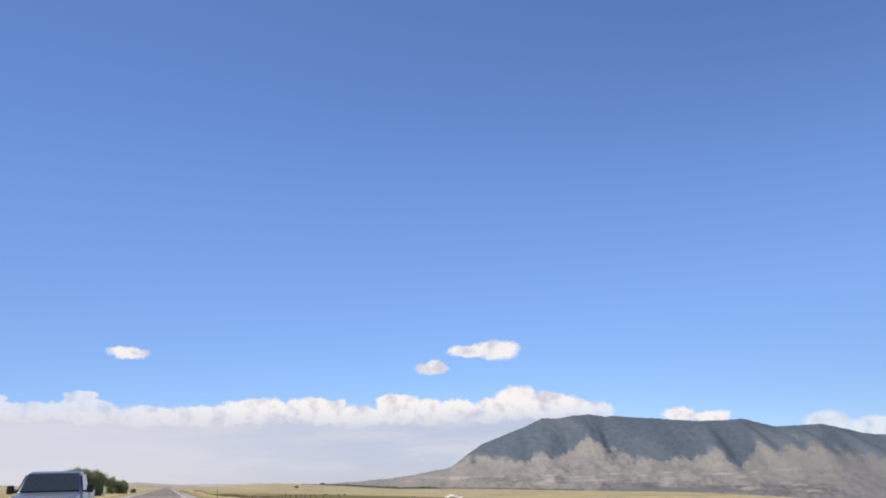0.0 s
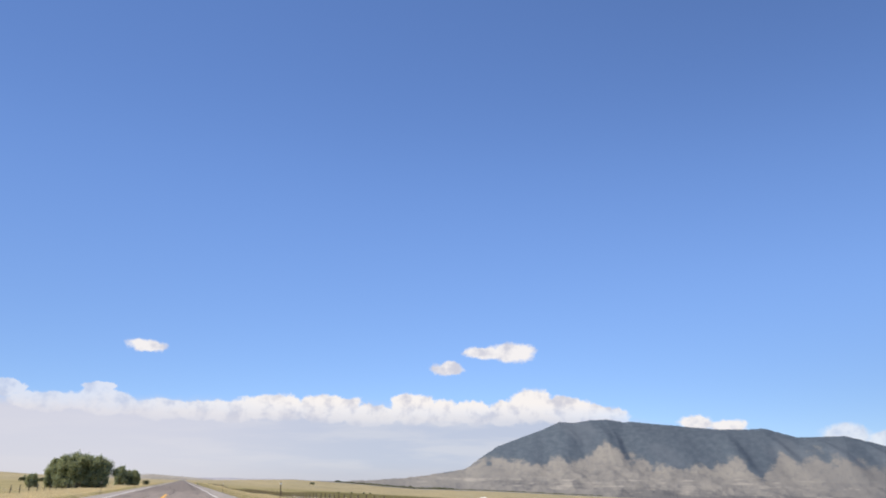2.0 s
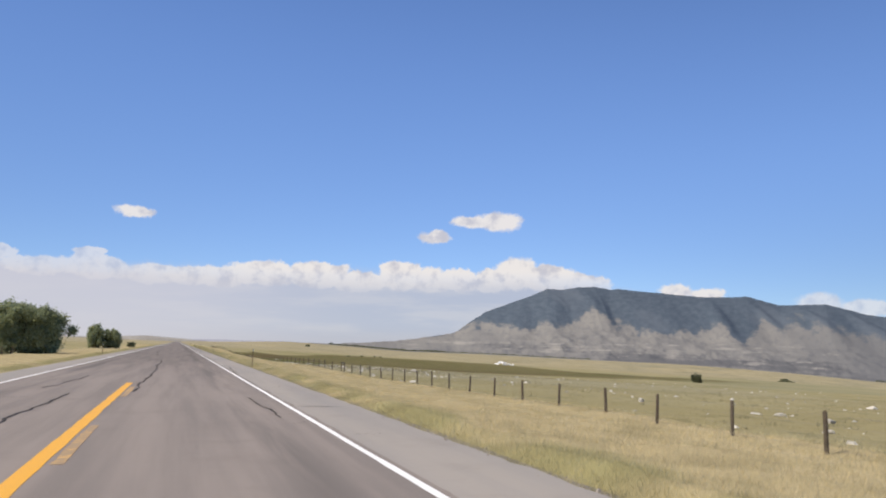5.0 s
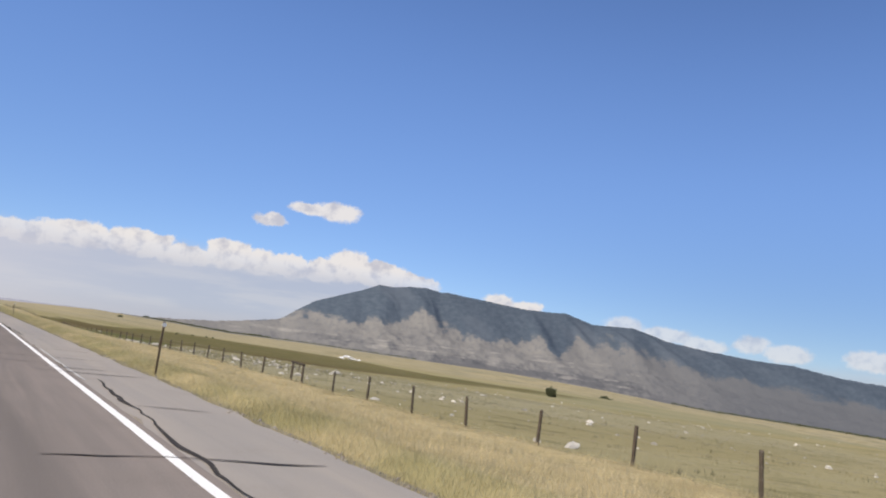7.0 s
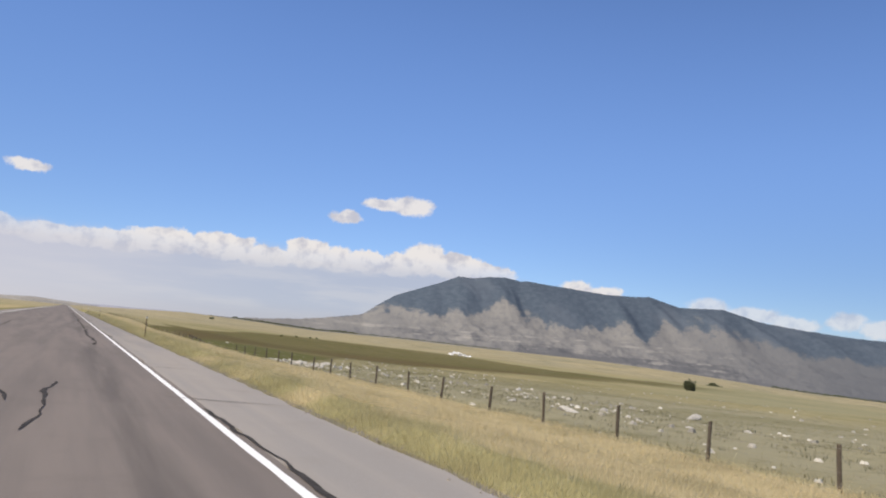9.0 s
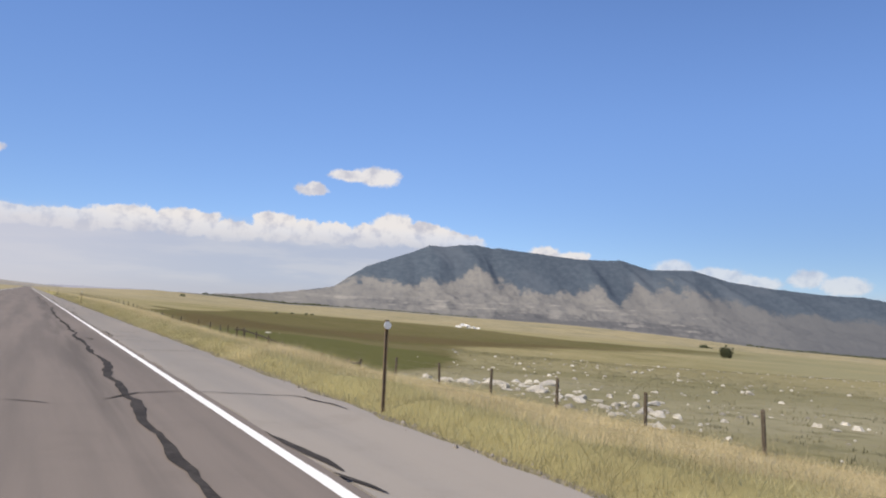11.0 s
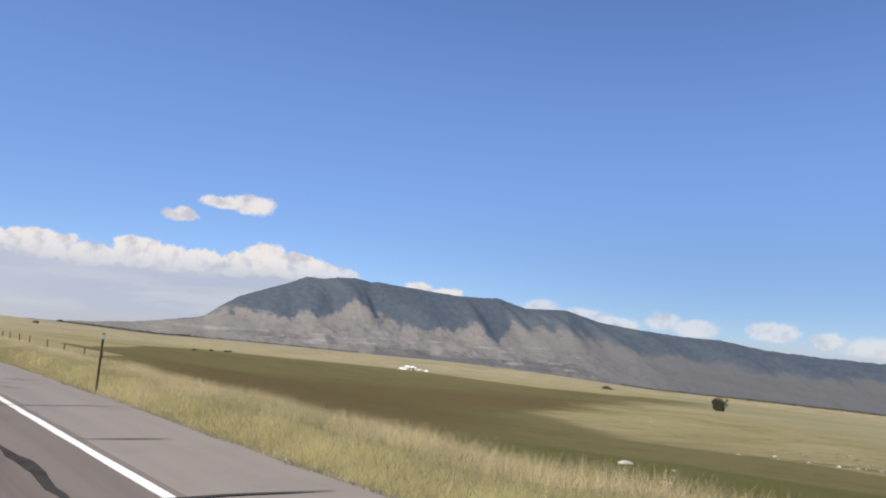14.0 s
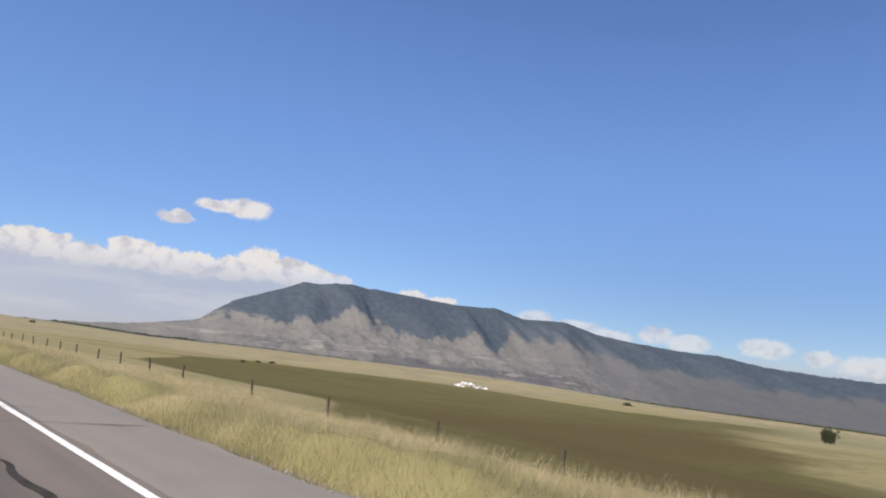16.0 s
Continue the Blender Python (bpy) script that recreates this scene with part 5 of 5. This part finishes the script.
part("grille_surround", merged(block(1.16, 0.06, 0.055, (0, -0.015, 1.08), 0.015), block(1.16, 0.06, 0.055, (0, -0.015, 0.725), 0.015),
                               block(0.055, 0.06, 0.36, (-0.555, -0.015, 0.90), 0.015), block(0.055, 0.06, 0.36, (0.555, -0.015, 0.90), 0.015)), chrome, grille)
for k in range(4):
    part("grille_bar", block(1.02, 0.03, 0.022, (0, -0.03, 0.79 + 0.075 * k), 0.006), chrome, grille)
bumper = part("bumper", block(1.92, 0.20, 0.24, (0, -0.02, 0.56), 0.05), chrome, truck, "chrome front bumper")
part("number_plate", block(0.31, 0.012, 0.15, (0, -0.135, 0.56), 0.003), plate_mat, bumper)
part("plate_bar", block(0.22, 0.006, 0.05, (0, -0.143, 0.56), 0.001), black, bumper)
part("air_dam", block(1.7, 0.12, 0.16, (0, 0.06, 0.38), 0.03), black, truck)
truck.matrix_basis = pose(-1.6, 26.0, 0.005, 0, 0, 0)

# ---- roadside grass ----
def grass_material(name, straw, olive, pale):
    m = bpy.data.materials.new(name)
    m.use_nodes = True
    t = m.node_tree
    b = t.nodes["Principled BSDF"]
    rnd = t.nodes.new("ShaderNodeNewGeometry").outputs["Random Per Island"]
    where = t.nodes.new("ShaderNodeTexCoord").outputs["Object"]
    n1 = noise_tex(t, where, 0.30, 3.0, 0.5).outputs[0]
    spot = add_node(t, "ShaderNodeSeparateXYZ", ((0, where),))
    side = spot.outputs[0]
    drier = calc(t, "ADD", n1, ramp(t, spot.outputs[1], 140, 190, -0.07, 0.02))
    lush = calc(t, "ADD", drier, ramp(t, calc(t, "ABSOLUTE", side), 6.2, 8.2, 0.16, -0.20))
    c = blend(t, ramp(t, lush, 0.40, 0.64), straw, olive)
    n2 = noise_tex(t, where, 0.85, 4.0, 0.6).outputs[0]
    c = blend(t, calc(t, "MULTIPLY", ramp(t, n2, 0.46, 0.64), 0.5), c, tuple(0.55 * v for v in olive))
    c = blend(t, calc(t, "MULTIPLY", ramp(t, n2, 0.48, 0.34), 0.4), c, pale)
    c = blend(t, calc(t, "MULTIPLY", calc(t, "POWER", rnd, 2.0), 0.4), c, pale)
    t.links.new(c, b.inputs["Base Color"])
    b.inputs["Roughness"].default_value = 0.85
    b.inputs["Specular IOR Level"].default_value = 0.05
    soft_c = add_node(t, "ShaderNodeBsdfTranslucent", (("Color", c),))
    both = add_node(t, "ShaderNodeMixShader", ((0, 0.5), (1, b.outputs[0]), (2, soft_c.outputs[0])))
    t.links.new(both.outputs[0], t.nodes["Material Output"].inputs[0])
    return m


def thatch(x, y):
    """Height of the matted grass over the ground on the bank."""
    off = np.abs(x) - EDGE
    deep = np.where(x > 0, 0.19 + 0.03 * smooth(120, 190, y) + 0.05 * smooth(208, 228, y) + 0.08 * smooth(238, 262, y) - 0.07 * smooth(8.5, 12, x), 0.16)
    return deep * smooth(0.22, 1.0, off) * (1 - smooth(7.6, 8.9, off)) * (1 + 0.55 * fbm(x * 0.8, y * 0.8, 71, 4) + 0.25 * fbm(x * 0.25, y * 0.25, 73, 2))


def thatch_material():
    m = bpy.data.materials.new("matted_dry_grass")
    m.use_nodes = True
    t = m.node_tree
    b = t.nodes["Principled BSDF"]
    where = t.nodes.new("ShaderNodeTexCoord").outputs["Object"]
    n1 = noise_tex(t, where, 0.30, 3.0, 0.5).outputs[0]
    n2 = noise_tex(t, where, 0.85, 4.0, 0.6).outputs[0]
    n3 = noise_tex(t, where, 28.0, 3.0, 0.7).outputs[0]
    spot = add_node(t, "ShaderNodeSeparateXYZ", ((0, where),))
    side = spot.outputs[0]
    drier = calc(t, "ADD", n1, ramp(t, spot.outputs[1], 140, 190, -0.07, 0.02))
    lush = calc(t, "ADD", drier, ramp(t, calc(t, "ABSOLUTE", side), 6.2, 8.2, 0.16, -0.20))
    c = blend(t, ramp(t, lush, 0.40, 0.66), GRASS_STRAW, GRASS_OLIVE)
    c = blend(t, calc(t, "MULTIPLY", ramp(t, n2, 0.40, 0.70), 0.42), c, GRASS_SHADE)
    c = blend(t, calc(t, "MULTIPLY", ramp(t, n3, 0.45, 0.8), 0.30), c, GRASS_SHADE)
    t.links.new(c, b.inputs["Base Color"])
    b.inputs["Roughness"].default_value = 1.0
    b.inputs["Specular IOR Level"].default_value = 0.0
    bump = add_node(t, "ShaderNodeBump", (("Strength", 0.5), ("Distance", 0.03), ("Height", n3)))
    t.links.new(bump.outputs[0], b.inputs["Normal"])
    return m


thatch_mat = thatch_material()
for a, b, y0, y1 in ((EDGE + 0.2, EDGE + 9.0, -60, 400), (-EDGE - 9.0, -EDGE - 0.2, -60, 400)):
    TX, TY = np.meshgrid(np.linspace(a, b, 72), np.arange(y0, y1, 0.3))
    mat_sheet = grid_mesh("grass_mat", TX, TY, thatch_mat, True, land(TX, TY) + thatch(TX, TY) - 0.01)
    tagged(mat_sheet, "matted dry yellow grass covering the roadside bank", "grass", kind="stuff")


def grass(label, count, sample, tall, mat, seed):
    """Blades as bent slivers, in tufts, over the strip that sample() draws from."""
    g = np.random.default_rng(seed)
    x, y = sample(g, count)
    patch = fbm(x * 0.45, y * 0.45, seed, 3)
    keep = g.uniform(-2.2, 0.4, count) < patch
    keep &= (x < EDGE + 9) | (meadow(x, y) < 0.35)
    x, y, patch = x[keep], y[keep], patch[keep]
    n = len(x)
    z = land(x, y) + 0.8 * thatch(x, y)
    off = np.abs(x) - EDGE
    h = tall(x, y) * g.uniform(0.4, 1.1, n) ** 1.3 * (0.92 + 0.16 * patch) * smooth(-0.1, 1.0, off + 0.25)
    a = g.uniform(0, 2 * math.pi, n)
    lean = h * g.uniform(0.35, 1.25, n)
    lx, ly = np.cos(a) * lean + 0.08 * h, np.sin(a) * lean
    w = g.uniform(0.0014, 0.0036, n) * (1 + 0.05 * np.maximum(off, 0))
    q = a + math.pi / 2 + g.normal(0, 0.4, n)
    wx, wy = np.cos(q) * w, np.sin(q) * w
    v = np.stack([np.stack([x - wx, y - wy, z - 0.02], -1), np.stack([x + wx, y + wy, z - 0.02], -1), np.stack([x + lx, y + ly, z + h], -1)], 1).reshape(-1, 3)
    tris = np.arange(n * 3).reshape(-1, 3)
    return tagged(bulk_mesh("grass", v, tris, mat), label, "grass", kind="stuff")


dry_mat = grass_material("dry_grass", BLADE_STRAW, BLADE_OLIVE, BLADE_PALE)
grass("tall dry yellow grass on the roadside bank", 1200000, lambda g, n: (EDGE + 0.12 + 8.6 * g.uniform(0, 1, n) ** 1.45, 66 + 254 * g.uniform(0, 1, n)),
      lambda x, y: 0.17 + 0.05 * smooth(120, 190, y) + 0.06 * smooth(208, 230, y) - 0.04 * smooth(9, 13, x), dry_mat, 3)
grass("scattered pale seed stalks standing above the roadside grass", 45000, lambda g, n: (EDGE + 0.5 + 8.0 * g.uniform(0, 1, n) ** 1.3, 66 + 254 * g.uniform(0, 1, n)),
      lambda x, y: 0.33 + 0 * x, dry_mat, 9)
grass("dry yellow grass on the far roadside bank", 110000, lambda g, n: (-(EDGE + 0.15 + 14 * g.uniform(0, 1, n) ** 1.3), g.uniform(62, 240, n)),
      lambda x, y: 0.16 + 0 * x, dry_mat, 5)
grass("short tufted pasture grass beyond the fence", 130000, lambda g, n: (14 + 45 * g.uniform(0, 1, n) ** 1.7, g.uniform(70, 300, n)),
      lambda x, y: 0.13 + 0 * x, grass_material("pasture_grass", FIELD_DRY, FIELD_GREEN, FIELD_PALE), 7)


def tufts(label, count, mat, seed):
    """Low dark clumps of blades among the stones."""
    g = np.random.default_rng(seed)
    spots = np.array([p[:4] for p in PATCHES], float)
    pick = spots[g.choice(len(spots), count, p=np.array((46, 18, 16, 6, 3, 2, 8, 1)) / 100)]
    cx = np.maximum(pick[:, 0] + g.normal(size=count) * pick[:, 2] * 1.2, 15)
    cy = pick[:, 1] + g.normal(size=count) * pick[:, 3] * 1.2
    keep = meadow(cx, cy) < 0.6
    cx, cy = np.repeat(cx[keep], 14), np.repeat(cy[keep], 14)
    n = len(cx)
    wide = np.repeat(g.uniform(0.08, 0.3, n // 14), 14)
    x, y = cx + g.normal(size=n) * wide, cy + g.normal(size=n) * wide
    z = land(x, y)
    h = g.uniform(0.05, 0.14, n) * (0.6 + 2 * wide)
    a = g.uniform(0, 2 * math.pi, n)
    w = g.uniform(0.008, 0.018, n)
    v = np.stack([np.stack([x - np.sin(a) * w, y + np.cos(a) * w, z - 0.02], -1), np.stack([x + np.sin(a) * w, y - np.cos(a) * w, z - 0.02], -1), np.stack([x + np.cos(a) * h * 0.6, y + np.sin(a) * h * 0.6, z + h], -1)], 1).reshape(-1, 3)
    return tagged(bulk_mesh("tufts", v, np.arange(n * 3).reshape(-1, 3), mat), label, "grass", kind="stuff")


tufts("low dark tufts of sage and coarse grass among the stones", 3000, grass_material("sage_tuft", (0.27, 0.245, 0.14), (0.19, 0.18, 0.095), (0.34, 0.31, 0.19)), 12)
